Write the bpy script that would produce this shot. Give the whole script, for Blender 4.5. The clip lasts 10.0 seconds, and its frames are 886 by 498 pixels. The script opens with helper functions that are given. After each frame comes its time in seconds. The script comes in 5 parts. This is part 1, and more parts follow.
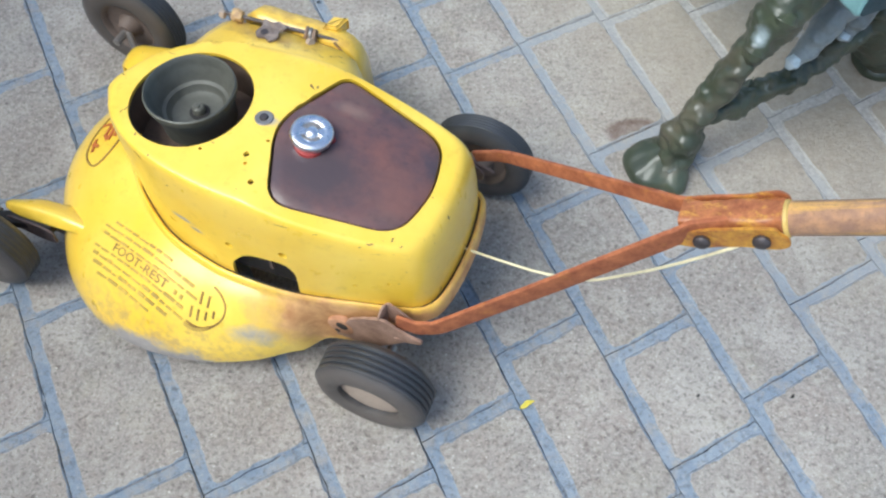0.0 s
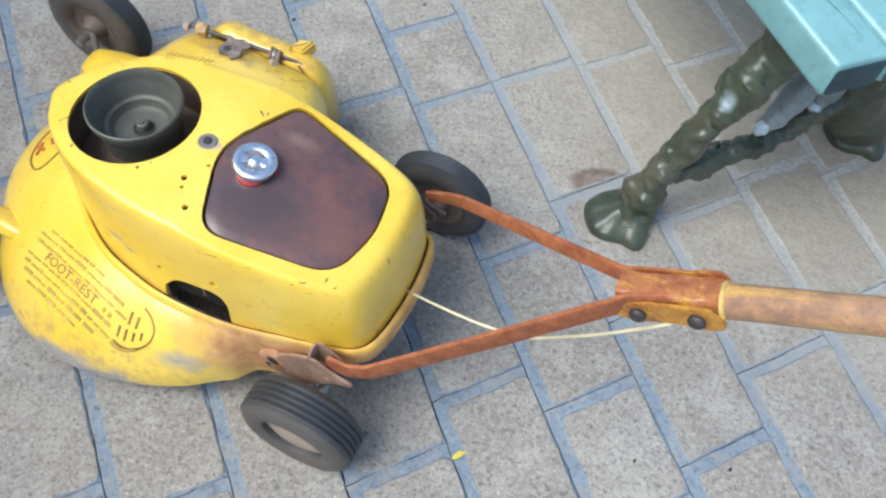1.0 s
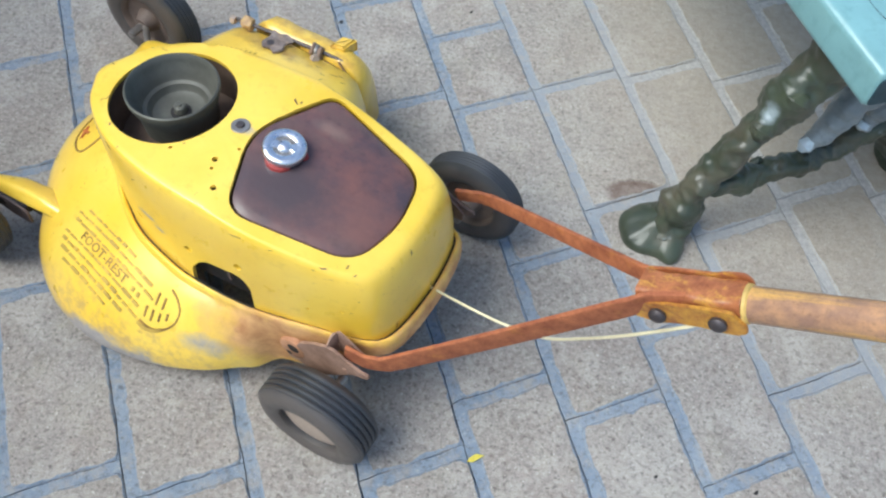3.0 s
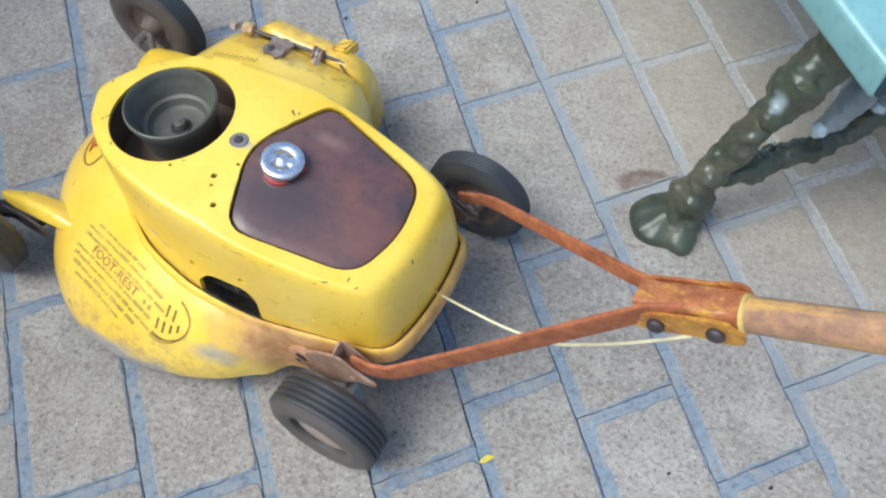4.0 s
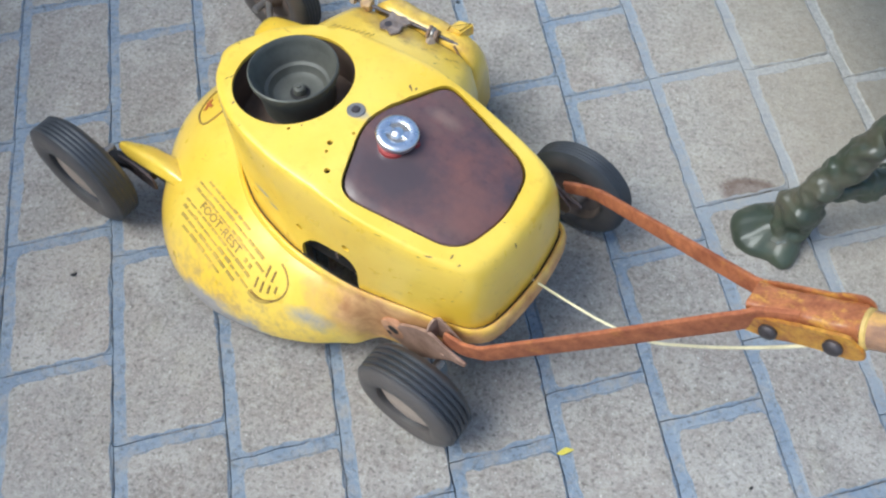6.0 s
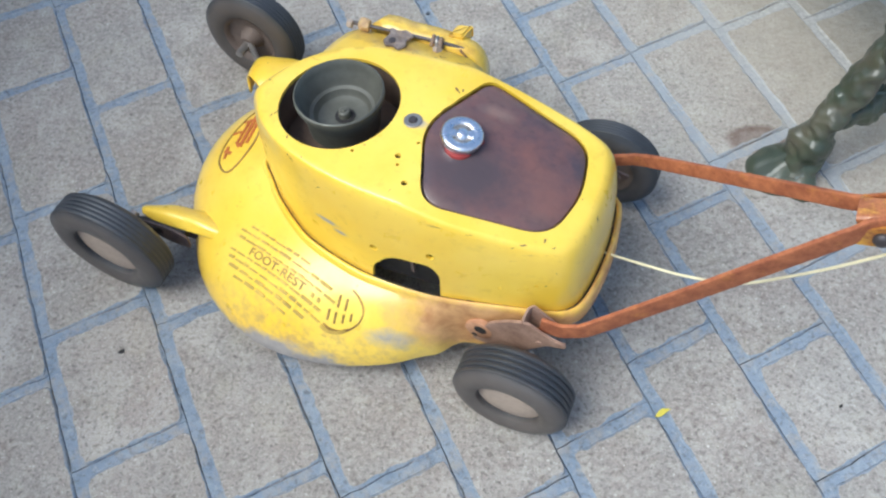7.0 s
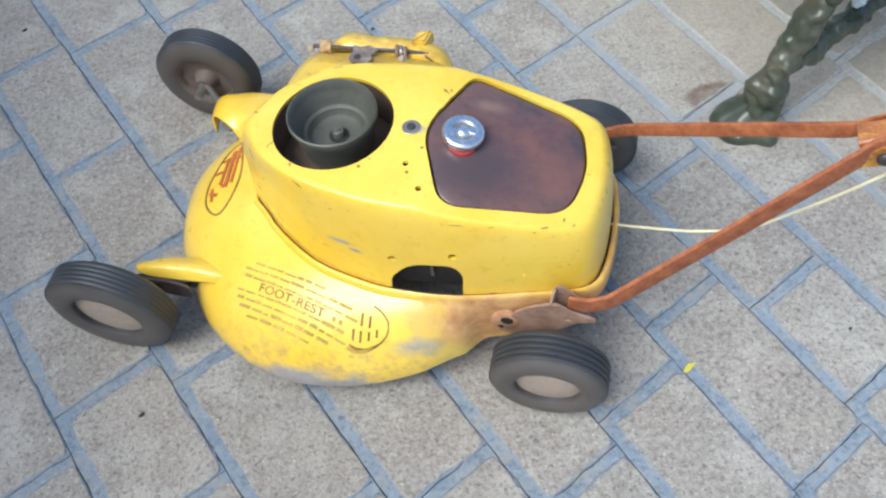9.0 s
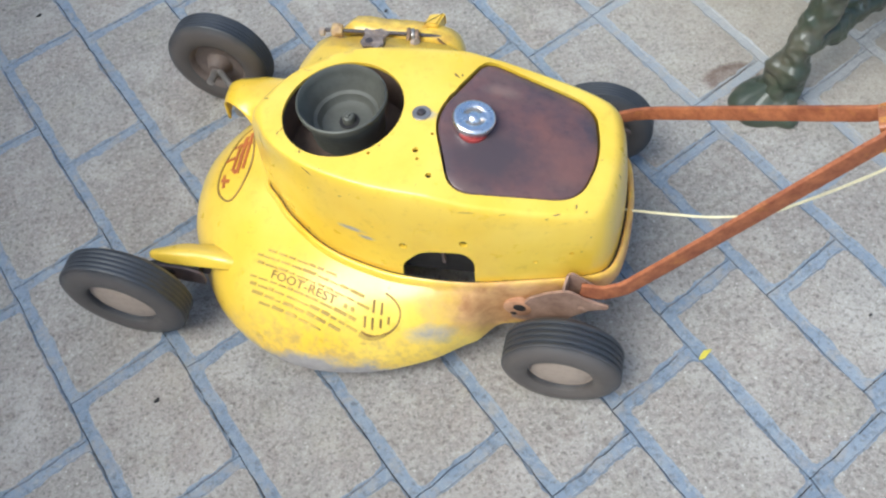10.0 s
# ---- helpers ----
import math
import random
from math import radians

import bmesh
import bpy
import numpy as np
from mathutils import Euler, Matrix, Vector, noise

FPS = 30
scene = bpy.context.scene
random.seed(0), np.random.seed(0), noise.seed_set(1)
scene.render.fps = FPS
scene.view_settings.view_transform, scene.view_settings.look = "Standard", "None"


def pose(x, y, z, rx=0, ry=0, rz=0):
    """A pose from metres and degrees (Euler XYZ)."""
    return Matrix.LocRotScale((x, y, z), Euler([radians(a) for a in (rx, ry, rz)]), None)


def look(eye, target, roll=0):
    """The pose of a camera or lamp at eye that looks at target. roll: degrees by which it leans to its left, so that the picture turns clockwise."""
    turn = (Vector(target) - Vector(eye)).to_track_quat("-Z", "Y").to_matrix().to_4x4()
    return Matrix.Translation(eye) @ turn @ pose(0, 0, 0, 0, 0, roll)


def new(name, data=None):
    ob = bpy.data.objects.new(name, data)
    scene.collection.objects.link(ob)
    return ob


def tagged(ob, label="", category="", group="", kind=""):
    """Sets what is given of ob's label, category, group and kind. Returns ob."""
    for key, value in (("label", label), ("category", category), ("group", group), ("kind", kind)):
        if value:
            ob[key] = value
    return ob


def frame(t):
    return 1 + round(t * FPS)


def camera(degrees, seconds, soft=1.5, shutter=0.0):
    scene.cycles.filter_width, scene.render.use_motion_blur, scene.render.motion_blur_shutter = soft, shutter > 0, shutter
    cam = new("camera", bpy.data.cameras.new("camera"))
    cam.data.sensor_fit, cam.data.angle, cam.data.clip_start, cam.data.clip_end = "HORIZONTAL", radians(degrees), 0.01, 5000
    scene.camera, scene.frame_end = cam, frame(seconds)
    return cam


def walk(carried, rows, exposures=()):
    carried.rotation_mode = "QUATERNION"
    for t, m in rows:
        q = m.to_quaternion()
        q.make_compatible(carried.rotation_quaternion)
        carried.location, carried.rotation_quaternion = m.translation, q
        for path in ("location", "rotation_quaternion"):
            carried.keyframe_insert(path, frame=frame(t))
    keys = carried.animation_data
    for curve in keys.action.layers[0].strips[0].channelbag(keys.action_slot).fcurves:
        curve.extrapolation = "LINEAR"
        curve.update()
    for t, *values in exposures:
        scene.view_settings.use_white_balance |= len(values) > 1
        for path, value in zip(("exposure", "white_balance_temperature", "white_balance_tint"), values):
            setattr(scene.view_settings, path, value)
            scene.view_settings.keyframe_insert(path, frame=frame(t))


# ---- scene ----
from mathutils.bvhtree import BVHTree
cam = camera(58.0, 10.0, soft=2.3)
PATH = [
    (0, (-0.02, 0.081, 1.054), (0.018, 1.118, -0.656), 0.4),
    (0.5, (-0.017, 0.099, 1.042), (0.109, 1.135, -0.664), 3.8),
    (0.7, (-0.035, 0.121, 1.048), (0.053, 1.196, -0.636), 2.2),
    (1, (0.03, 0.126, 1.05), (0.109, 1.195, -0.638), 7.3),
    (1.5, (0.091, 0.115, 1.047), (0.024, 1.246, -0.602), 2.7),
    (2, (0.106, 0.124, 1.056), (0.04, 1.199, -0.629), 3.7),
    (2.5, (0.079, 0.119, 1.041), (0.021, 1.202, -0.639), 4.4),
    (2.7, (0.061, 0.101, 1.028), (0.026, 1.222, -0.628), 5.7),
    (3.8, (0.082, 0.133, 1.041), (-0.031, 1.182, -0.658), -0.2),
    (4, (0.091, 0.141, 1.049), (-0.026, 1.187, -0.652), -0.4),
    (4.5, (0.089, 0.142, 1.048), (-0.068, 1.201, -0.642), -2.0),
    (5, (0.088, 0.139, 1.047), (-0.085, 1.177, -0.654), -2.0),
    (5.5, (0.069, 0.125, 1.045), (-0.156, 1.144, -0.661), -2.3),
    (6, (0.05, 0.12, 1.044), (-0.225, 1.127, -0.661), -2.4),
    (6.2, (0.042, 0.116, 1.046), (-0.259, 1.111, -0.663), -2.4),
    (7.3, (-0.209, 0.048, 1.04), (-0.191, 1.209, -0.589), -5.2),
    (7.5, (-0.234, 0.043, 1.044), (-0.187, 1.289, -0.52), -5.6),
    (8, (-0.256, 0.042, 1.04), (-0.154, 1.216, -0.575), -7.4),
    (8.5, (-0.256, 0.048, 1.042), (-0.125, 1.198, -0.588), -4.7),
    (9, (-0.25, 0.055, 1.045), (-0.145, 1.154, -0.623), -7.1),
    (9.5, (-0.248, 0.059, 1.041), (-0.142, 1.141, -0.637), -6.7),
    (10, (-0.237, 0.065, 1.042), (-0.192, 1.132, -0.65), -9.8),
]
walk(cam, [(t, look(eye, target, roll)) for t, eye, target, roll in PATH], exposures=[(0.0, 0.79, 5900, 3.0), (2.5, 0.75, 5900, 3.0), (4.5, 0.72, 5830, 3.0), (6.0, 0.72, 5750, 2.5), (7.5, 0.79, 5850, 3.0), (10.0, 0.79, 5900, 3.0)])

# ---- sky and light ----
world = bpy.data.worlds.new("sky")
scene.world = world
world.use_nodes = True
wn = world.node_tree
sky = wn.nodes.new("ShaderNodeTexSky")
sky.sky_type = "NISHITA"
sky.sun_disc = False
sky.sun_elevation = radians(60)
sky.sun_rotation = radians(233)
sky.air_density, sky.dust_density, sky.ozone_density = 1.0, 2.5, 1.0
wn.links.new(sky.outputs[0], wn.nodes["Background"].inputs[0])
wn.nodes["Background"].inputs[1].default_value = 0.118
sun = new("sun", bpy.data.lights.new("sun", "SUN"))
sun.data.energy, sun.data.angle, sun.data.color = 1.9, radians(38), (1.0, 0.965, 0.905)
sun.matrix_world = look((-2.4, -1.2, 3.8), (0, 0, 0))

# ---- materials ----


def nodes_of(name):
    m = bpy.data.materials.new(name)
    m.use_nodes = True
    t = m.node_tree
    return m, t, t.nodes["Principled BSDF"]


def add(t, kind, **inputs):
    n = t.nodes.new(kind)
    for k, v in inputs.items():
        n.inputs[k.replace("_", " ")].default_value = v
    return n


def coords(t, space="Object"):
    return t.nodes.new("ShaderNodeTexCoord").outputs[space]


def noise_of(t, where, scale, detail=4.0, rough=0.55, distortion=0.0):
    n = add(t, "ShaderNodeTexNoise", Scale=scale, Detail=detail, Roughness=rough, Distortion=distortion)
    t.links.new(where, n.inputs["Vector"])
    return n.outputs["Fac"]


def ramp(t, fac, *stops):
    n = t.nodes.new("ShaderNodeValToRGB")
    e = n.color_ramp.elements
    while len(e) < len(stops):
        e.new(0.5)
    for el, (p, c) in zip(e, stops):
        el.position = p
        el.color = (c, c, c, 1) if isinstance(c, (int, float)) else (*c, 1)
    t.links.new(fac, n.inputs[0])
    return n.outputs[0]


def mix(t, fac, a, b, how="MIX"):
    n = t.nodes.new("ShaderNodeMix")
    n.data_type, n.blend_type = "RGBA", how
    for sock, v in ((n.inputs[0], fac), (n.inputs[6], a), (n.inputs[7], b)):
        if isinstance(v, (int, float)):
            sock.default_value = v
        elif isinstance(v, tuple):
            sock.default_value = (*v, 1)
        else:
            t.links.new(v, sock)
    return n.outputs[2]


def maths(t, how, a, b=0.0):
    n = t.nodes.new("ShaderNodeMath")
    n.operation = how
    for sock, v in zip(n.inputs, (a, b)):
        if isinstance(v, (int, float)):
            sock.default_value = v
        else:
            t.links.new(v, sock)
    return n.outputs[0]


def bump(t, bsdf, height, strength, distance):
    n = add(t, "ShaderNodeBump", Strength=strength, Distance=distance)
    t.links.new(height, n.inputs["Height"])
    t.links.new(n.outputs[0], bsdf.inputs["Normal"])


def blob(t, where, centre, size, edge=0.35, wobble=0.0, scale=30.0, turn=0.0):
    """1 inside an ellipsoid round centre, 0 outside, with a ragged edge; turn: degrees round z."""
    flat = where
    if turn:
        r = t.nodes.new("ShaderNodeMapping")
        r.inputs["Rotation"].default_value = (0, 0, radians(-turn))
        t.links.new(where, r.inputs["Vector"])
        where = r.outputs[0]
        centre = Matrix.Rotation(radians(-turn), 3, "Z") @ Vector(centre)
    m = t.nodes.new("ShaderNodeMapping")
    m.inputs["Location"].default_value = [-c / s for c, s in zip(centre, size)]
    m.inputs["Scale"].default_value = [1 / s for s in size]
    t.links.new(where, m.inputs["Vector"])
    ln = t.nodes.new("ShaderNodeVectorMath")
    ln.operation = "LENGTH"
    t.links.new(m.outputs[0], ln.inputs[0])
    d = ln.outputs["Value"]
    if wobble:
        d = maths(t, "ADD", d, maths(t, "MULTIPLY", maths(t, "SUBTRACT", noise_of(t, flat, scale, 5.0, 0.65), 0.5), wobble))
    return ramp(t, d, (1 - edge, 1.0), (1.0, 0.0))


def paint_yellow(name, rusted):
    m, t, b = nodes_of(name)
    c = coords(t)
    base = mix(t, ramp(t, noise_of(t, c, 7, 3), (0.35, 0.0), (0.7, 1.0)), (0.920, 0.588, 0.042), (0.965, 0.688, 0.110))
    base = mix(t, ramp(t, noise_of(t, c, 60, 6, 0.7), (0.56, 0.0), (0.72, 0.35)), base, (0.55, 0.32, 0.03))
    base = mix(t, ramp(t, noise_of(t, c, 19, 5, 0.6), (0.48, 0.0), (0.72, 0.4)), base, (0.80, 0.50, 0.04))
    # grime streaks and specks of rust
    streak = t.nodes.new("ShaderNodeMapping")
    streak.inputs["Scale"].default_value = (0.25, 1.0, 1.6)
    t.links.new(c, streak.inputs["Vector"])
    base = mix(t, ramp(t, noise_of(t, streak.outputs[0], 75, 5, 0.7), (0.66, 0.0), (0.74, 0.75)), base, (0.32, 0.15, 0.04))
    base = mix(t, ramp(t, noise_of(t, c, 130, 3, 0.6), (0.735, 0.0), (0.755, 0.9)), base, (0.12, 0.06, 0.03))
    # rust on the rear apron, worn brown through the paint
    rust = mix(t, ramp(t, noise_of(t, c, 38, 6, 0.65), (0.35, 0.0), (0.65, 1.0)), (0.48, 0.225, 0.082), (0.73, 0.42, 0.175))
    apron = blob(t, c, (0.245, -0.122, 0.118), (0.18, 0.060, 0.082), 0.45, 0.8, 26)
    lip = maths(t, "MULTIPLY", blob(t, c, (0.345, 0.0, 0.130), (0.075, 0.19, 0.062), 0.45, 0.9, 34), 1.0)
    fade = maths(t, "MULTIPLY", maths(t, "MINIMUM", maths(t, "ADD", apron, lip), 1.0), rusted)
    base = mix(t, fade, base, rust)
    grime = blob(t, c, (-0.02, -0.205, 0.06), (0.26, 0.07, 0.06), 0.6, 1.3, 18)
    base = mix(t, maths(t, "MULTIPLY", grime, ramp(t, noise_of(t, c, 55, 6, 0.7), (0.44, 0.0), (0.64, 0.65))), base, (0.50, 0.30, 0.13))
    seam_rust = blob(t, c, (-0.045, 0.240, 0.218), (0.10, 0.026, 0.03), 0.6, 1.2, 40)
    base = mix(t, maths(t, "MULTIPLY", seam_rust, 0.85), base, mix(t, noise_of(t, c, 80, 5, 0.7), (0.16, 0.085, 0.05), (0.45, 0.26, 0.12)))
    tanned = blob(t, c, (-0.02, 0.285, 0.185), (0.14, 0.070, 0.055), 0.5, 1.0, 26)
    base = mix(t, maths(t, "MULTIPLY", tanned, ramp(t, noise_of(t, c, 42, 6, 0.7), (0.38, 0.15), (0.62, 0.75))), base, (0.50, 0.27, 0.05))
    # bare aluminium where the paint is rubbed off the skirt and the foot plate
    bare = maths(t, "ADD", blob(t, c, (-0.02, -0.235, 0.035), (0.20, 0.035, 0.045), 0.35, 1.3, 22), blob(t, c, (0.122, -0.167, 0.090), (0.042, 0.0115, 0.030), 0.7, 0.9, 60, 16))
    for centre, size in (((0.022, -0.112, 0.232), (0.022, 0.03, 0.006)), ((0.042, -0.118, 0.222), (0.014, 0.03, 0.005)), ((0.103, 0.003, 0.33), (0.017, 0.011, 0.02))):
        bare = maths(t, "ADD", bare, blob(t, c, centre, size, 0.6, 1.2, 70))
    # paint worn off along the lower edge
    sep = t.nodes.new("ShaderNodeSeparateXYZ")
    t.links.new(c, sep.inputs[0])
    edge = ramp(t, maths(t, "ADD", sep.outputs["Z"], maths(t, "MULTIPLY", maths(t, "SUBTRACT", noise_of(t, c, 34, 6, 0.7), 0.5), 0.05)), (0.030, 0.85), (0.042, 0.0))
    bare = maths(t, "MINIMUM", maths(t, "ADD", bare, edge), 1.0)
    metal = mix(t, noise_of(t, c, 90, 5), (0.27, 0.245, 0.235), (0.48, 0.43, 0.39))
    base = mix(t, bare, base, metal)
    t.links.new(base, b.inputs["Base Color"])
    wear = maths(t, "MAXIMUM", bare, fade)
    t.links.new(mix(t, wear, ramp(t, noise_of(t, c, 25, 4), (0.3, 0.26), (0.75, 0.42)), (0.7, 0.7, 0.7)), b.inputs["Roughness"])
    t.links.new(maths(t, "MULTIPLY", maths(t, "SUBTRACT", 1.0, wear), 0.7), b.inputs["Coat Weight"])
    b.inputs["Coat Roughness"].default_value = 0.22
    bump(t, b, noise_of(t, c, 160, 4), 0.12, 0.001)
    return m


def rusty(name, dark, light, paint=None, amount=0.5, rough=0.75, scale=55.0, stretch=(0.35, 1.0, 0.8)):
    m, t, b = nodes_of(name)
    c = coords(t)
    col = mix(t, ramp(t, noise_of(t, c, scale, 6, 0.65), (0.35, 0.0), (0.68, 1.0)), dark, light)
    if paint:
        along = t.nodes.new("ShaderNodeMapping")
        along.inputs["Scale"].default_value = stretch
        t.links.new(c, along.inputs["Vector"])
        col = mix(t, ramp(t, noise_of(t, along.outputs[0], scale * 1.1, 6, 0.7), (amount - 0.04, 0.0), (amount + 0.12, 1.0)), col, paint)
    col = mix(t, ramp(t, noise_of(t, c, scale * 5, 3), (0.5, 0.0), (0.8, 0.45)), col, tuple(0.4 * v for v in dark))
    t.links.new(col, b.inputs["Base Color"])
    b.inputs["Roughness"].default_value = rough
    bump(t, b, noise_of(t, c, scale * 6, 5), 0.35, 0.001)
    return m


def plain(name, colour, rough=0.6, metal=0.0, vary=0.25, scale=60.0, relief=0.15, coat=0.0):
    m, t, b = nodes_of(name)
    c = coords(t)
    low, high = tuple(v * (1 - vary) for v in colour), tuple(min(1, v * (1 + vary)) for v in colour)
    col = mix(t, ramp(t, noise_of(t, c, scale * 0.3, 4), (0.3, 0.0), (0.7, 1.0)), low, high)
    col = mix(t, ramp(t, noise_of(t, c, scale * 3, 4), (0.5, 0.0), (0.85, 0.5)), col, tuple(v * 0.5 for v in colour))
    t.links.new(col, b.inputs["Base Color"])
    b.inputs["Metallic"].default_value = metal
    t.links.new(ramp(t, noise_of(t, c, scale, 4), (0.3, rough * 0.85), (0.75, min(1, rough * 1.15))), b.inputs["Roughness"])
    b.inputs["Coat Weight"].default_value = coat
    if relief:
        bump(t, b, noise_of(t, c, scale * 4, 4), relief, 0.001)
    return m


def brick_material():
    m, t, b = nodes_of("paver_concrete")
    c = coords(t)
    info = t.nodes.new("ShaderNodeObjectInfo").outputs["Random"]
    geo = t.nodes.new("ShaderNodeNewGeometry").outputs["Random Per Island"]
    rnd = maths(t, "FRACT", maths(t, "ADD", info, geo))
    tone = mix(t, rnd, (0.259, 0.235, 0.209), (0.378, 0.346, 0.308))
    # broad blotches: pinkish brown, ochre and grey
    tone = mix(t, ramp(t, noise_of(t, c, 7, 4, 0.6), (0.35, 0.0), (0.68, 0.8)), tone, (0.341, 0.287, 0.250))
    tone = mix(t, ramp(t, noise_of(t, c, 13, 5, 0.65, 0.4), (0.52, 0.0), (0.70, 0.65)), tone, (0.382, 0.350, 0.273))
    tone = mix(t, ramp(t, noise_of(t, c, 21, 5, 0.7), (0.48, 0.0), (0.70, 0.7)), tone, (0.214, 0.189, 0.166))
    tone = mix(t, ramp(t, noise_of(t, c, 10, 4, 0.65, 0.3), (0.50, 0.0), (0.66, 0.7)), tone, (0.496, 0.464, 0.414))
    tone = mix(t, ramp(t, noise_of(t, c, 5, 5, 0.65, 0.5), (0.52, 0.0), (0.70, 0.6)), tone, (0.250, 0.202, 0.173))
    # sand grain, dark pits and pale chips of stone
    tone = mix(t, ramp(t, noise_of(t, c, 110, 5, 0.75), (0.43, 0.0), (0.63, 0.66)), tone, (0.482, 0.446, 0.396))
    tone = mix(t, ramp(t, noise_of(t, c, 160, 5, 0.72, 0.6), (0.51, 0.0), (0.65, 0.75)), tone, (0.114, 0.098, 0.084))
    tone = mix(t, ramp(t, noise_of(t, c, 240, 2, 0.5), (0.67, 0.0), (0.72, 0.9)), tone, (0.673, 0.637, 0.564))
    warm = blob(t, c, (0.97, 1.33, 0.0), (0.85, 0.85, 1.0), 0.55, 0.25, 4)
    tone = mix(t, warm, tone, mix(t, ramp(t, noise_of(t, c, 60, 5, 0.7), (0.35, 0.0), (0.65, 1.0)), (0.323, 0.273, 0.205), (0.400, 0.346, 0.273)))
    # a rust ring left beside the bench leg
    stain = blob(t, c, (0.337, 0.942, 0.0), (0.056, 0.034, 0.05), 0.3, 0.4, 30)
    rim = maths(t, "SUBTRACT", stain, maths(t, "MULTIPLY", blob(t, c, (0.337, 0.942, 0.0), (0.046, 0.026, 0.05), 0.4, 0.4, 30), 0.35))
    tone = mix(t, maths(t, "MULTIPLY", rim, ramp(t, noise_of(t, c, 70, 5, 0.7), (0.3, 0.6), (0.65, 1.0))), tone, (0.118, 0.064, 0.047))
    t.links.new(tone, b.inputs["Base Color"])
    b.inputs["Roughness"].default_value = 0.85
    h = maths(t, "ADD", maths(t, "MULTIPLY", noise_of(t, c, 190, 5, 0.7), 1.0), maths(t, "MULTIPLY", noise_of(t, c, 45, 5, 0.7), 2.0))
    bump(t, b, h, 0.75, 0.0030)
    return m


def mortar_material():
    m, t, b = nodes_of("mortar")
    c = coords(t)
    col = mix(t, ramp(t, noise_of(t, c, 14, 5, 0.6), (0.3, 0.0), (0.7, 1.0)), (0.196, 0.246, 0.314), (0.305, 0.346, 0.391))
    col = mix(t, ramp(t, noise_of(t, c, 130, 6, 0.78), (0.50, 0.0), (0.66, 0.8)), col, (0.118, 0.123, 0.127))
    col = mix(t, ramp(t, noise_of(t, c, 120, 5, 0.75), (0.55, 0.0), (0.70, 0.7)), col, (0.455, 0.455, 0.446))
    col = mix(t, ramp(t, noise_of(t, c, 32, 5, 0.7), (0.50, 0.0), (0.66, 0.75)), col, (0.350, 0.323, 0.291))
    warm = blob(t, c, (0.95, 1.35, 0.0), (0.95, 0.95, 1.0), 0.5, 0.3, 4)
    pale = mix(t, ramp(t, noise_of(t, c, 130, 5, 0.7), (0.4, 0.0), (0.65, 1.0)), (0.364, 0.341, 0.305), (0.510, 0.482, 0.446))
    col = mix(t, warm, col, pale)
    t.links.new(col, b.inputs["Base Color"])
    b.inputs["Roughness"].default_value = 0.9
    bump(t, b, noise_of(t, c, 150, 6, 0.75), 0.8, 0.003)
    return m


YELLOW = paint_yellow("worn_yellow_paint", 1.0)
SHROUD_YELLOW = paint_yellow("yellow_paint", 0.0)
ORANGE_BAR = rusty("rusty_orange_bar", (0.265, 0.076, 0.031), (0.49, 0.165, 0.064), (0.48, 0.19, 0.04), 0.62)
TUBE = rusty("rusty_yellow_tube", (0.30, 0.175, 0.12), (0.54, 0.30, 0.155), (0.74, 0.43, 0.11), 0.55, 0.30, 60.0, (1.0, 1.0, 0.10))
CLAMP = rusty("rusty_red_clamp", (0.27, 0.085, 0.032), (0.50, 0.185, 0.070), (0.64, 0.33, 0.06), 0.57, 0.33, 80.0, (0.4, 1.0, 0.9))
GOLD = rusty("golden_worn_plate", (0.36, 0.13, 0.030), (0.66, 0.36, 0.045), (0.27, 0.095, 0.032), 0.54, 0.42, 70.0, (0.5, 1.0, 0.9))
DARK_PLATE = rusty("dark_plate", (0.070, 0.050, 0.048), (0.165, 0.115, 0.10), None, 0.5, 0.55)
LUG = rusty("orange_brown_lug", (0.42, 0.21, 0.11), (0.58, 0.32, 0.18), None, 0.5, 0.65)
BROWN_PLATE = rusty("brown_plate", (0.25, 0.145, 0.10), (0.42, 0.265, 0.19), None, 0.5, 0.6)
TANK = rusty("tank_rust", (0.084, 0.060, 0.070), (0.205, 0.092, 0.076), (0.150, 0.090, 0.080), 0.53, 0.31, 17.0)
RUBBER = plain("tyre_rubber", (0.038, 0.041, 0.048), 0.52, 0, 0.3, 40, 0.25)
t = RUBBER.node_tree
b = t.nodes["Principled BSDF"]
where = coords(t)
sep = t.nodes.new("ShaderNodeSeparateXYZ")
t.links.new(where, sep.inputs[0])
dusty = ramp(t, maths(t, "ADD", maths(t, "ABSOLUTE", sep.outputs["Z"]), maths(t, "MULTIPLY", noise_of(t, where, 30, 5, 0.65), 0.010)), (0.020, 0.0), (0.029, 0.6))
t.links.new(mix(t, dusty, b.inputs["Base Color"].links[0].from_socket, (0.150, 0.122, 0.100)), b.inputs["Base Color"])
RIM = plain("rim_plastic", (0.42, 0.33, 0.26), 0.55, 0, 0.12, 50, 0.1)
# grimy rim, also darkened for the shade on the far hubs
RIM_SHADED = plain("rim_grimy", (0.15, 0.112, 0.092), 0.65, 0, 0.3, 60, 0.3)
DRUM = plain("drum_steel", (0.112, 0.110, 0.090), 0.50, 0.10, 0.35, 45, 0.2)
HOUSING = plain("grimy_brown", (0.155, 0.105, 0.078), 0.7, 0, 0.4, 50, 0.2)
# black for grimy parts and crumbs, and for painted shade in gaps and holes
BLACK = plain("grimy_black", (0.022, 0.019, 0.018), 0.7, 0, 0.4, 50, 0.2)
t = TANK.node_tree
b = t.nodes["Principled BSDF"]
where = coords(t)
old = b.inputs["Base Color"].links[0].from_socket
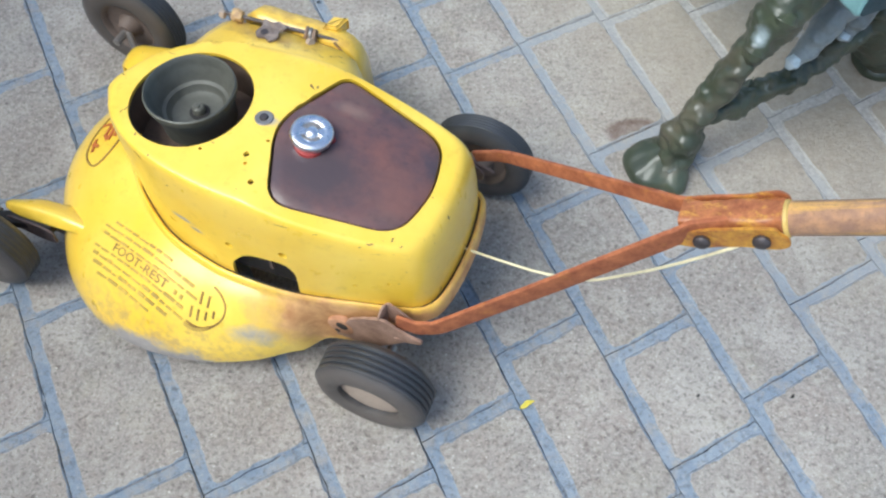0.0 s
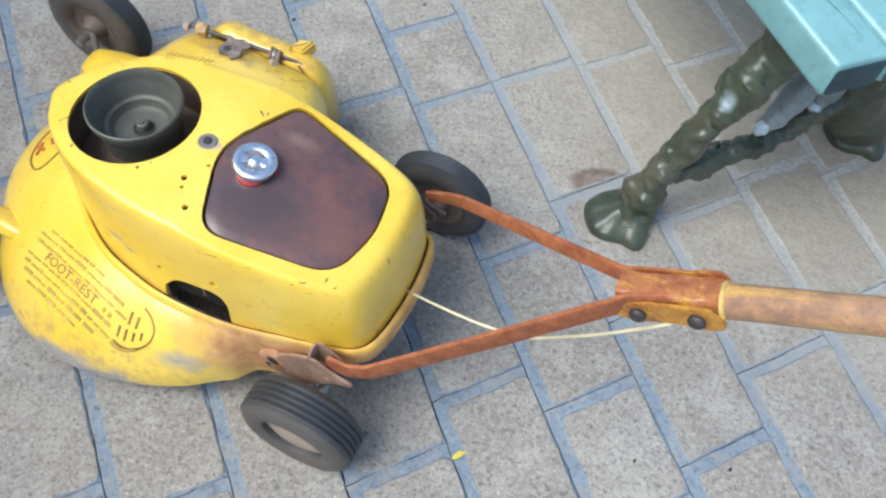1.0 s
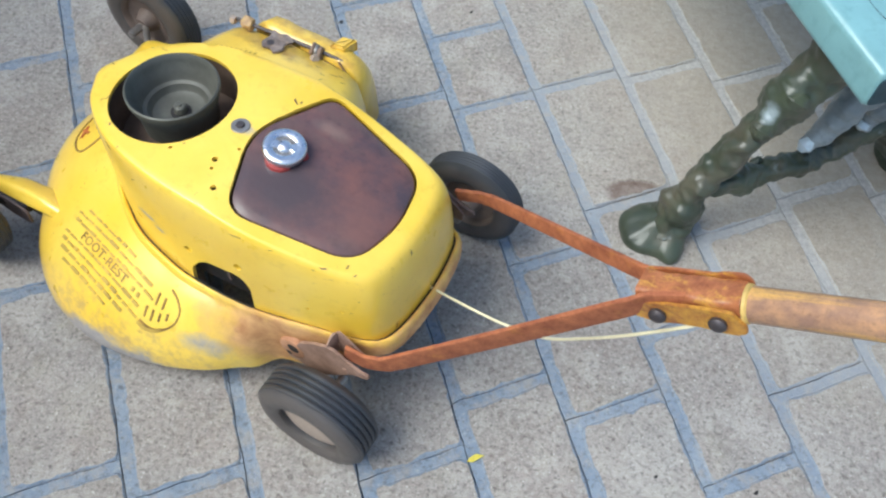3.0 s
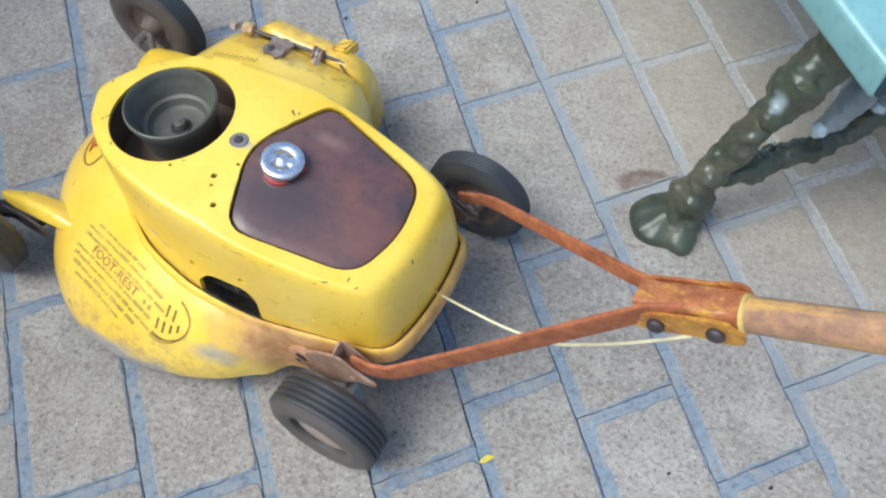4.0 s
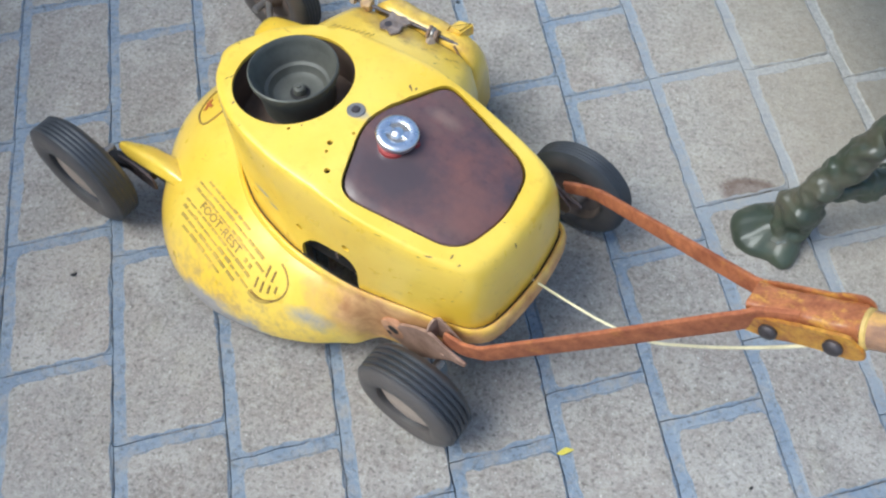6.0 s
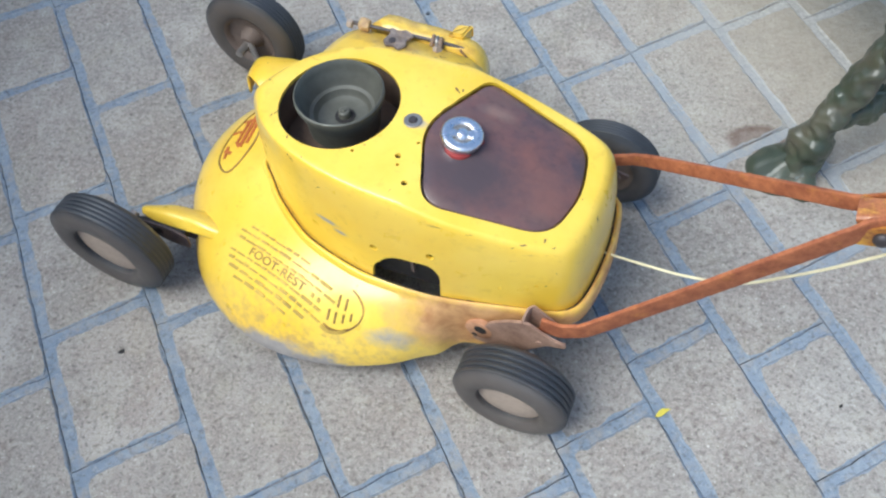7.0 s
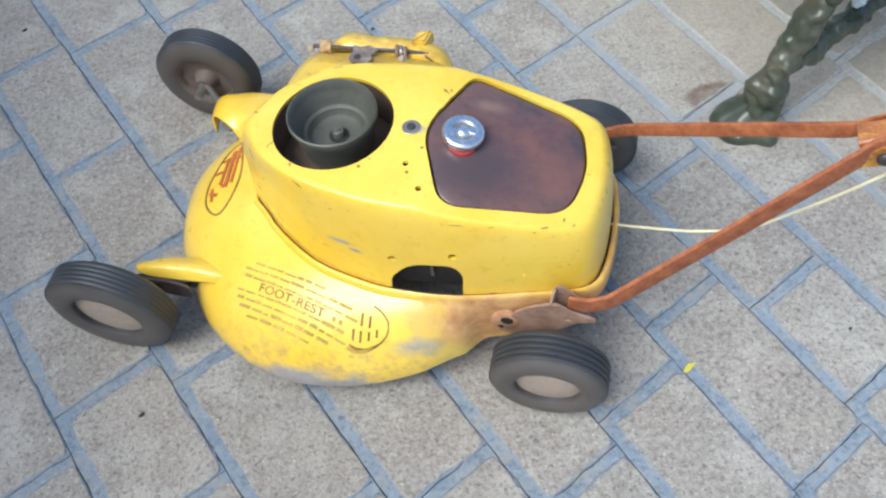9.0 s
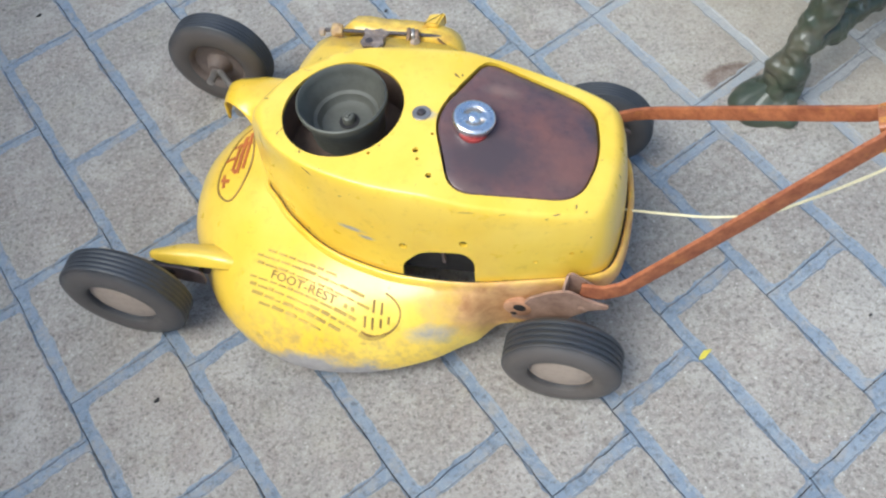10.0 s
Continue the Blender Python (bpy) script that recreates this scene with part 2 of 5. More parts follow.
old = mix(t, blob(t, where, (0.185, -0.035, 0.32), (0.075, 0.055, 0.08), 0.7, 0.9, 22), old, (0.085, 0.060, 0.064))
old = mix(t, maths(t, "MULTIPLY", blob(t, where, (0.275, -0.02, 0.30), (0.06, 0.05, 0.08), 0.7, 1.4, 30), 0.6), old, (0.22, 0.105, 0.085))
old = mix(t, maths(t, "MULTIPLY", blob(t, where, (0.185, 0.062, 0.32), (0.03, 0.014, 0.08), 0.8, 1.4, 40), 0.5), old, (0.30, 0.20, 0.16))
t.links.new(old, b.inputs["Base Color"])
CHROME = plain("zinc_cap", (0.88, 0.90, 0.95), 0.30, 1.0, 0.14, 110, 0.25)
RED = plain("red_seal", (0.33, 0.042, 0.038), 0.5, 0, 0.2, 60, 0.1)
BOLT = plain("dark_bolt", (0.10, 0.085, 0.085), 0.5, 0.6, 0.3, 80, 0.2)
GREY_PLATE = rusty("grey_plate", (0.14, 0.105, 0.09), (0.30, 0.245, 0.215), (0.38, 0.26, 0.17), 0.60, 0.6, 90)
SLEEVE = rusty("worn_sleeve", (0.34, 0.20, 0.10), (0.66, 0.46, 0.22), (0.72, 0.50, 0.10), 0.55, 0.6, 80)
KNUCKLE = rusty("rusty_knuckle", (0.13, 0.075, 0.05), (0.40, 0.27, 0.18), (0.50, 0.46, 0.42), 0.58, 0.5, 90)
STEEL = plain("dull_steel", (0.36, 0.33, 0.30), 0.4, 0.7, 0.25, 80, 0.2)
CHIP = plain("bare_chip", (0.19, 0.10, 0.045), 0.75, 0, 0.35, 120, 0.1)
RING = plain("yellowed_ring", (0.62, 0.42, 0.12), 0.5, 0, 0.35, 60, 0.3)
CORD = plain("cream_cable", (0.78, 0.70, 0.45), 0.5, 0, 0.1, 120, 0.1)
# yellow browned to carry the small shadows of the raised dashes
FAINT = plain("worn_relief", (0.55, 0.355, 0.07), 0.6, 0, 0.35, 90, 0.1)
ENGRAVE = plain("dirt_in_relief", (0.30, 0.165, 0.042), 0.7, 0, 0.5, 90, 0.1)
WORDS = plain("worn_words", (0.33, 0.195, 0.048), 0.65, 0, 0.5, 90, 0.1)
LOGO_RED = plain("faded_red_print", (0.48, 0.13, 0.03), 0.6, 0, 0.3, 90, 0.1)
SLAT = plain("teal_slat_paint", (0.215, 0.400, 0.410), 0.36, 0, 0.20, 22, 0.30, 0.25)
# slat paint darkened for the shaded end faces
SLAT_END_SHADE = plain("grimy_end_grain", (0.026, 0.068, 0.088), 0.6, 0, 0.4, 60, 0.3)
GREEN_IRON = plain("green_gloss_iron", (0.054, 0.067, 0.041), 0.45, 0, 0.45, 25, 0.35, 0.28)
t = GREEN_IRON.node_tree
b = t.nodes["Principled BSDF"]
b.inputs["Coat Roughness"].default_value = 0.12
# brown dust in the hollows and pale chips in the paint
where = coords(t)
old = mix(t, ramp(t, noise_of(t, where, 16, 5, 0.6), (0.45, 0.0), (0.65, 0.7)), b.inputs["Base Color"].links[0].from_socket, (0.105, 0.085, 0.058))
old = mix(t, ramp(t, noise_of(t, where, 34, 4, 0.6), (0.68, 0.0), (0.73, 0.4)), old, (0.26, 0.31, 0.31))
# one pale blue-grey spot on the bulge of the leg
old = mix(t, maths(t, "MULTIPLY", blob(t, where, (0.032, 0.000, 0.265), (0.016, 0.020, 0.018), 0.6, 0.9, 60), 0.6), old, (0.42, 0.50, 0.54))
t.links.new(old, b.inputs["Base Color"])
GREY_IRON = plain("grey_blue_iron", (0.215, 0.245, 0.255), 0.35, 0, 0.35, 40, 0.3, 0.2)
PALE_IRON = plain("pale_blue_paint", (0.58, 0.67, 0.72), 0.25, 0, 0.15, 40, 0.1)
LEAF = plain("yellow_leaf", (0.62, 0.52, 0.06), 0.6, 0, 0.2, 80, 0.1)
GRASS = plain("grass_blade", (0.045, 0.085, 0.02), 0.6, 0, 0.4, 60, 0.0)
BRICK = brick_material()
MORTAR = mortar_material()

# ---- building helpers ----


def thing(name, m, label, category, group="", kind=""):
    ob = new(name)
    ob.empty_display_size = 0.05
    ob.matrix_world = m
    return tagged(ob, label, category, group, kind)


def smooth(me, angle=40):
    for p in me.polygons:
        p.use_smooth = True
    me.set_sharp_from_angle(angle=radians(angle))


def part(name, bm, material, parent, label="", angle=40):
    me = bpy.data.meshes.new(name)
    bmesh.ops.recalc_face_normals(bm, faces=bm.faces)
    bm.to_mesh(me)
    bm.free()
    smooth(me, angle)
    me.materials.append(material)
    ob = new(name, me)
    ob.parent = parent
    if label:
        tagged(ob, label)
    return ob


def lathe(bm, profile, m, seg=48, closed=False):
    """Turns a profile of (radius, height) round z, laid at the pose m."""
    rings = []
    for r, h in profile:
        rings.append([bm.verts.new(m @ Vector((r * math.cos(a), r * math.sin(a), h))) for a in np.linspace(0, 2 * math.pi, seg, False)])
    pairs = list(zip(rings, rings[1:])) + ([(rings[-1], rings[0])] if closed else [])
    for a, b in pairs:
        for i in range(seg):
            j = (i + 1) % seg
            bm.faces.new((a[i], a[j], b[j], b[i]))
    if not closed:
        for ring, r in ((rings[0], profile[0][0]), (rings[-1], profile[-1][0])):
            if r > 0:
                bm.faces.new(ring)
    return bm


def spline(points, n, closed=False):
    """A smooth line of n points through the given ones."""
    p = [Vector(q) for q in points]
    k = len(p)
    out = []
    spans = k if closed else k - 1
    for i in range(n):
        s = i * spans / (n if closed else n - 1)
        j = min(int(s), spans - 1)
        u = s - j
        g = (lambda q: p[q % k]) if closed else (lambda q: p[max(0, min(k - 1, q))])
        a, b, c, d = g(j - 1), g(j), g(j + 1), g(j + 2)
        out.append(0.5 * ((2 * b) + (c - a) * u + (2 * a - 5 * b + 4 * c - d) * u * u + (3 * b - a - 3 * c + d) * u ** 3))
    return out


def tube(bm, line, radius, seg=12, rough=0.0, freq=30.0, flat=None, up=(0, 0, 1)):
    """A rod along a line; radius is a number or one for each point; flat: (half width, half height) of a rounded bar."""
    n = len(line)
    rads = radius if isinstance(radius, (list, tuple)) else [radius] * n
    rings = []
    for i, p in enumerate(line):
        t = (line[min(i + 1, n - 1)] - line[max(i - 1, 0)]).normalized()
        side = t.cross(Vector(up))
        side = side.normalized() if side.length > 1e-4 else Vector((1, 0, 0))
        above = side.cross(t)
        ring = []
        for a in np.linspace(0, 2 * math.pi, seg, False):
            ca, sa = math.cos(a), math.sin(a)
            if flat:
                e = 0.35
                off = side * (math.copysign(abs(ca) ** e, ca) * flat[0]) + above * (math.copysign(abs(sa) ** e, sa) * flat[1])
            else:
                off = (side * ca + above * sa) * rads[i]
            q = p + off
            if rough:
                q = q + off.normalized() * rough * noise.noise(q * freq)
            ring.append(bm.verts.new(q))
        rings.append(ring)
    for a, b in zip(rings, rings[1:]):
        for i in range(seg):
            j = (i + 1) % seg
            bm.faces.new((a[i], a[j], b[j], b[i]))
    bm.faces.new(rings[0]), bm.faces.new(rings[-1])
    return bm


def slab(bm, outline, z0, z1, m=Matrix.Identity(4), bevel=0.0):
    """A plate with the given outline (x, y), from z0 up to z1."""
    low = [bm.verts.new(m @ Vector((x, y, z0))) for x, y in outline]
    high = [bm.verts.new(m @ Vector((x, y, z1))) for x, y in outline]
    faces = [bm.faces.new(low), bm.faces.new(high)]
    for i in range(len(outline)):
        j = (i + 1) % len(outline)
        faces.append(bm.faces.new((low[i], low[j], high[j], high[i])))
    if bevel:
        bmesh.ops.recalc_face_normals(bm, faces=faces)
        es = {e for f in faces for e in f.edges}
        bmesh.ops.bevel(bm, geom=list(es), offset=bevel, segments=2, affect="EDGES")
    return bm


def rounded(points, radius, seg=5):
    """An outline with its corners rounded."""
    out, n = [], len(points)
    for i in range(n):
        p, a, b = Vector(points[i]), Vector(points[i - 1]), Vector(points[(i + 1) % n])
        r = radius[i] if isinstance(radius, (list, tuple)) else radius
        u, v = p + (a - p).normalized() * r, p + (b - p).normalized() * r
        for s in np.linspace(0, 1, seg):
            out.append(tuple((1 - s) ** 2 * u + 2 * s * (1 - s) * p + s * s * v))
    return out


def polar(points, centre, n):
    """Radii at n even angles round centre of the smooth closed outline through points."""
    line = [q - Vector((*centre, 0)) for q in spline([(*p, 0) for p in points], 720, True)]
    ang = np.array([math.atan2(q.y, q.x) for q in line])
    rad = np.array([q.xy.length for q in line])
    order = np.argsort(ang)
    return np.interp(np.linspace(-math.pi, math.pi, n, False), ang[order], rad[order], period=2 * math.pi)


def evaluated(ob):
    """The mesh of an object with its modifiers applied; the object itself is removed."""
    deps = bpy.context.evaluated_depsgraph_get()
    me = bpy.data.meshes.new_from_object(ob.evaluated_get(deps))
    bpy.data.objects.remove(ob)
    return me


# ---- lawn mower: x runs to the rear, y to the far side, z up ----
MOWER = pose(-0.2997, 0.7396, 0, 0, 0, -23)
mower = thing("lawn_mower", MOWER, "old yellow rotary lawn mower with rusty handle, standing on pavers", "lawn mower")
N = 192
CEN = (0.06, 0.0)
ANG = np.linspace(-math.pi, math.pi, N, False)
BASE = polar([(-0.142, 0.0), (-0.117, -0.027), (-0.088, -0.054), (-0.027, -0.092), (0.04, -0.111), (0.09, -0.117), (0.175, -0.117), (0.26, -0.103), (0.310, -0.091), (0.332, -0.080), (0.343, -0.060),
              (0.349, -0.02), (0.350, 0.031), (0.344, 0.080), (0.336, 0.099), (0.315, 0.108), (0.26, 0.117), (0.175, 0.124), (0.09, 0.122), (0.04, 0.117), (-0.027, 0.100), (-0.088, 0.063), (-0.120, 0.032)], CEN, N)
TOP = polar([(-0.100, 0.0), (-0.085, -0.045), (-0.03, -0.083), (0.05, -0.102), (0.16, -0.106), (0.25, -0.091), (0.287, -0.079), (0.305, -0.066), (0.317, -0.03), (0.318, 0.03),
             (0.308, 0.072), (0.292, 0.088), (0.25, 0.102), (0.16, 0.115), (0.05, 0.113), (-0.03, 0.094), (-0.083, 0.054)], CEN, N)
DECK = polar([(-0.306, 0.06), (-0.289, -0.03), (-0.249, -0.096), (-0.198, -0.157), (-0.128, -0.201), (-0.05, -0.219), (0.03, -0.211), (0.12, -0.184), (0.18, -0.148),
              (0.25, -0.126), (0.338, -0.100), (0.368, -0.03), (0.368, 0.05), (0.340, 0.112), (0.24, 0.142), (0.16, 0.19), (0.08, 0.235), (-0.04, 0.26), (-0.15, 0.24),
              (-0.24, 0.19), (-0.287, 0.13)], CEN, N)


def top_z(x, y):
    return 0.332 - 0.24 * max(0.0, x - 0.13) - 0.9 * max(0.0, -x + 0.02) ** 2 - 0.55 * y * y


def seam(x):
    """The seam between shroud and deck climbs towards the rear."""
    u = max(0.0, min(1.0, (x - 0.07) / 0.22))
    return 0.016 * u * u * (3 - 2 * u)


def ring_at(bm, rads, height):
    return [bm.verts.new((CEN[0] + r * math.cos(a), CEN[1] + r * math.sin(a), height(CEN[0] + r * math.cos(a), CEN[1] + r * math.sin(a)) if callable(height) else height[i] if hasattr(height, "__len__") else height))
            for i, (r, a) in enumerate(zip(rads, ANG))]


def loft(bm, rings):
    for a, b in zip(rings, rings[1:]):
        for i in range(N):
            j = (i + 1) % N
            bm.faces.new((a[i], a[j], b[j], b[i]))


def shroud_mesh():
    bm = bmesh.new()
    rings = []
    zb = 0.138
    for w, h in ((0, 0), (0.012, 0.07), (0.04, 0.25), (0.10, 0.48), (0.20, 0.68), (0.33, 0.84), (0.48, 0.93), (0.66, 0.978), (0.85, 0.995), (1.0, 1.0)):
        r = BASE * (1 - w) + TOP * w
        low = [zb + seam(CEN[0] + BASE[i] * math.cos(a)) for i, a in enumerate(ANG)]
        zz = [low[i] + (top_z(CEN[0] + TOP[i] * math.cos(a), TOP[i] * math.sin(a)) - low[i]) * h for i, a in enumerate(ANG)]
        rings.append(ring_at(bm, r, zz))
    for s in (0.93, 0.82, 0.68, 0.52, 0.36, 0.2, 0.08):
        rings.append(ring_at(bm, TOP * s, top_z))
    loft(bm, rings)
    bm.faces.new(rings[-1])
    bmesh.ops.recalc_face_normals(bm, faces=bm.faces)
    me = bpy.data.meshes.new("shroud")
    bm.to_mesh(me)
    bm.free()
    ob = new("shroud_work", me)
    sol = ob.modifiers.new("thick", "SOLIDIFY")
    sol.thickness, sol.offset = 0.005, -1
    cutters = []

    def cut(outline, z0, z1, m=Matrix.Identity(4)):
        b = slab(bmesh.new(), outline, z0, z1, m)
        bmesh.ops.recalc_face_normals(b, faces=b.faces)
        cm = bpy.data.meshes.new("cut")
        b.to_mesh(cm)
        b.free()
        c = new("cutter", cm)
        cutters.append(c)
        mod = ob.modifiers.new("cut", "BOOLEAN")
        mod.object, mod.operation, mod.solver = c, "DIFFERENCE", "EXACT"

    cut([(0.0755 * math.cos(a), 0.002 + 0.0755 * math.sin(a)) for a in np.linspace(0, 2 * math.pi, 64, False)], 0.25, 0.4)
    cut(TANK_OUTLINE, 0.22, 0.4)
    cut(rounded([(0.080, 0.14), (0.176, 0.14), (0.178, 0.205), (0.168, 0.226), (0.112, 0.218), (0.084, 0.180)], [0.002, 0.002, 0.008, 0.014, 0.02, 0.012]), 0.05, 0.2, pose(0, 0, 0, 90, 0, 0))
    for x, z in ((0.090, 0.223), (0.167, 0.245)):
        cut([(x + 0.0055 * math.cos(a), z + 0.0055 * math.sin(a)) for a in np.linspace(0, 2 * math.pi, 12, False)], 0.05, 0.2, pose(0, 0, 0, 90, 0, 0))
    for x, y in ((0.1035, -0.0505), (0.1255, -0.082)):
        cut([(x + 0.0036 * math.cos(a), y + 0.0036 * math.sin(a)) for a in np.linspace(0, 2 * math.pi, 12, False)], 0.25, 0.4)
    for x, y in ((0.050, -0.062), (0.118, -0.025), (0.108, -0.062)):
        cut([(x + 0.0022 * math.cos(a), y + 0.0022 * math.sin(a)) for a in np.linspace(0, 2 * math.pi, 8, False)], 0.25, 0.4)
    for x, z in ((0.251, 0.207), (0.293, 0.222)):
        cut([(x + 0.003 * math.cos(a), z + 0.0022 * math.sin(a)) for a in np.linspace(0, 2 * math.pi, 10, False)], 0.05, 0.2, pose(0, 0, 0, 90, 0, 0))
    me = evaluated(ob)
    for c in cutters:
        bpy.data.objects.remove(c)
    return me


TANK_OUTLINE = rounded([(0.156, 0.112), (0.112, 0.002), (0.151, -0.098), (0.296, -0.067), (0.312, 0.004), (0.298, 0.080)], [0.018, 0.03, 0.026, 0.032, 0.026, 0.032], 7)
me = shroud_mesh()
smooth(me, 48)
me.materials.clear()
me.materials.append(SHROUD_YELLOW)
shroud = new("shroud", me)
shroud.parent = mower
tagged(shroud, "chipped yellow engine shroud with round and side openings")

shroud_tree = BVHTree.FromPolygons([v.co.copy() for v in me.vertices], [list(p.vertices) for p in me.polygons])
chip_rng = random.Random(21)


def chip(x, y, z, length, width, turn):
    """A flake where the paint has come off, laid on the shroud."""
    spot, normal, _, _ = shroud_tree.find_nearest(Vector((x, y, z)))
    m = Matrix.Translation(spot + normal * 0.0002) @ normal.to_track_quat("Z", "Y").to_matrix().to_4x4() @ pose(0, 0, 0, 0, 0, turn)
    bm = bmesh.new()
    n = 11
    bm.faces.new([bm.verts.new(m @ Vector((0.5 * length * math.cos(a) * chip_rng.uniform(0.6, 1.1), 0.5 * width * math.sin(a) * chip_rng.uniform(0.4, 1.3) + 0.2 * width * math.sin(3 * math.cos(a)), 0.0))) for a in np.linspace(0, 2 * math.pi, n, False)])
    part("paint_chip", bm, CHIP, shroud)


for spec in ((0.128, 0.070, 0.329, 0.013, 0.003, 40), (0.134, 0.073, 0.329, 0.006, 0.003, 10), (-0.020, -0.090, 0.319, 0.016, 0.0025, -25), (-0.033, -0.069, 0.327, 0.006, 0.003, -30), (-0.066, -0.037, 0.325, 0.010, 0.0025, -50),
             (-0.070, -0.043, 0.322, 0.005, 0.002, -50), (-0.104, 0.012, 0.316, 0.014, 0.0016, 80), (0.272, -0.090, 0.293, 0.012, 0.0022, -15), (0.292, -0.074, 0.290, 0.007, 0.0022, 10), (0.304, -0.077, 0.287, 0.006, 0.002, 0),
             (0.337, -0.012, 0.274, 0.009, 0.0022, 70), (0.262, -0.096, 0.290, 0.005, 0.0018, 0), (0.173, -0.111, 0.306, 0.022, 0.0012, -5), (0.214, -0.106, 0.302, 0.011, 0.0012, 0), (0.02, -0.105, 0.296, 0.008, 0.0014, 20),
             (0.105, -0.114, 0.170, 0.005, 0.002, 0), (0.215, -0.113, 0.166, 0.010, 0.0022, 0), (0.345, -0.055, 0.178, 0.010, 0.003, 60), (0.350, 0.015, 0.180, 0.007, 0.003, 70), (-0.060, -0.076, 0.165, 0.007, 0.003, 20), (0.06, -0.050, 0.329, 0.003, 0.002, 0)):
    chip(*spec)

# fuel tank under the shroud's opening
bm = bmesh.new()
inner = [(0.22 + (x - 0.22) * 0.974, y * 0.974) for x, y in TANK_OUTLINE]
rings = []
for s, dz in ((1.0, -0.10), (1.0, -0.0050), (0.994, -0.0028), (0.980, -0.0018), (0.85, -0.0002), (0.7, 0.0012), (0.5, 0.0028), (0.3, 0.0036), (0.1, 0.0038)):
    rings.append([bm.verts.new((0.22 + (x - 0.22) * s, y * s, top_z(0.22 + (x - 0.22) * s, y * s) + dz)) for x, y in inner])
for a, b in zip(rings, rings[1:]):
    for i in range(len(inner)):
        j = (i + 1) % len(inner)
        bm.faces.new((a[i], a[j], b[j], b[i]))
bm.faces.new(rings[-1])
tank = part("fuel_tank", bm, TANK, mower, "rusty brown steel fuel tank")
CAPM = pose(0.161, 0.0, 0.325, 0, 8, 0)
for start, sweep in ((-2.15, 1.45), (0.15, 0.55)):
    bm = bmesh.new()
    arc = [start + sweep * i / 16 for i in range(17)]
    ring = [[bm.verts.new(CAPM @ Vector((r * (1 + 0.03 * math.sin(7 * a)) * math.cos(a), r * math.sin(a), z))) for a in arc] for r, z in ((0.0205, 0.002), (0.0230, 0.0044))] + [
            [bm.verts.new(CAPM @ Vector(((r + w * math.sin(math.pi * i / 16)) * math.cos(a), (r + w * math.sin(math.pi * i / 16)) * math.sin(a), z))) for i, a in enumerate(arc)] for r, w, z in ((0.0236, 0.0030, 0.0036), (0.0240, 0.0046, -0.002))]
    for a, b in zip(ring, ring[1:]):
        for i in range(16):
            bm.faces.new((a[i], a[i + 1], b[i + 1], b[i]))
    part("seal", bm, RED, tank, "worn red paint beside the cap")
bm = lathe(bmesh.new(), [(0.0, -0.004), (0.0215, -0.004), (0.0205, 0.006), (0.0, 0.006)], CAPM, 32)
part("filler_neck", bm, BOLT, tank, "dark filler neck")
bm = lathe(bmesh.new(), [(0.0, 0.005), (0.0228, 0.005), (0.0240, 0.0060), (0.0244, 0.0085), (0.0250, 0.0100), (0.0252, 0.0125), (0.0246, 0.0145), (0.0230, 0.0156), (0.0200, 0.0160), (0.0150, 0.0158), (0.0138, 0.0150), (0.0134, 0.0128), (0.0088, 0.0126), (0.0080, 0.0140), (0.0074, 0.0155),
                         (0.0060, 0.0168), (0.0035, 0.0178), (0.0, 0.0180)], CAPM, 56)
cap = part("fuel_cap", bm, CHROME, tank, "shiny zinc screw cap")
bm = lathe(bmesh.new(), [(0.0085, 0.0120), (0.0088, 0.0131), (0.0132, 0.0134), (0.0136, 0.0126)], CAPM, 40, True)
part("recess", bm, STEEL, cap, "dull grey recess")
for turn in (20, 200):
    bm = slab(bmesh.new(), rounded([(0.0055, -0.0035), (0.0140, -0.0066), (0.0150, 0.0), (0.0140, 0.0066), (0.0055, 0.0035)], 0.0015, 3), 0.012, 0.0158, CAPM @ pose(0, 0, 0, 0, 0, turn), 0.0008)
    part("cap_lug", bm, CHROME, tank)

# rope start drum in the round opening
DR = pose(0.001, 0.004, 0, 0, 0, 0)
bm = lathe(bmesh.new(), [(0.0, 0.3015), (0.022, 0.3015), (0.0275, 0.302), (0.0315, 0.3035), (0.0345, 0.3075), (0.0362, 0.3115), (0.0405, 0.3135), (0.0430, 0.3175), (0.0445, 0.3235), (0.0478, 0.3275), (0.0500, 0.3360), (0.0520, 0.3428), (0.0536, 0.3450),
                         (0.0552, 0.3438), (0.0553, 0.3385), (0.0518, 0.328), (0.0470, 0.314), (0.0455, 0.290), (0.0, 0.285)], DR, 72)
drum = part("starter_drum", bm, DRUM, mower, "grimy grey-green stepped rope starter drum", 30)
bm = lathe(bmesh.new(), [(0.0, 0.3115), (0.0025, 0.3115), (0.0035, 0.3095), (0.0055, 0.3095), (0.0072, 0.308), (0.0082, 0.3005), (0.0, 0.298)], pose(0.003, 0.004, 0.003), 24)
part("drum_hub", bm, DRUM, drum)
# flat black ring stands for the shaded recess round the hub
bm = lathe(bmesh.new(), [(0.0082, 0.3002), (0.0082, 0.3014), (0.0125, 0.3014), (0.0125, 0.3002)], pose(0.003, 0.004, 0.0014), 24, True)
part("grease_ring", bm, BLACK, drum)
bm = lathe(bmesh.new(), [(0.0785, 0.215), (0.0785, 0.3205), (0.0815, 0.3205), (0.0815, 0.215)], pose(0, 0.002, 0), 56, True)
part("fan_housing", bm, HOUSING, mower, "dark brown grimy housing wall round the drum")
bm = lathe(bmesh.new(), [(0.0, 0.20), (0.082, 0.20), (0.085, 0.21), (0.08, 0.262), (0.06, 0.266), (0.0, 0.266)], DR, 48)
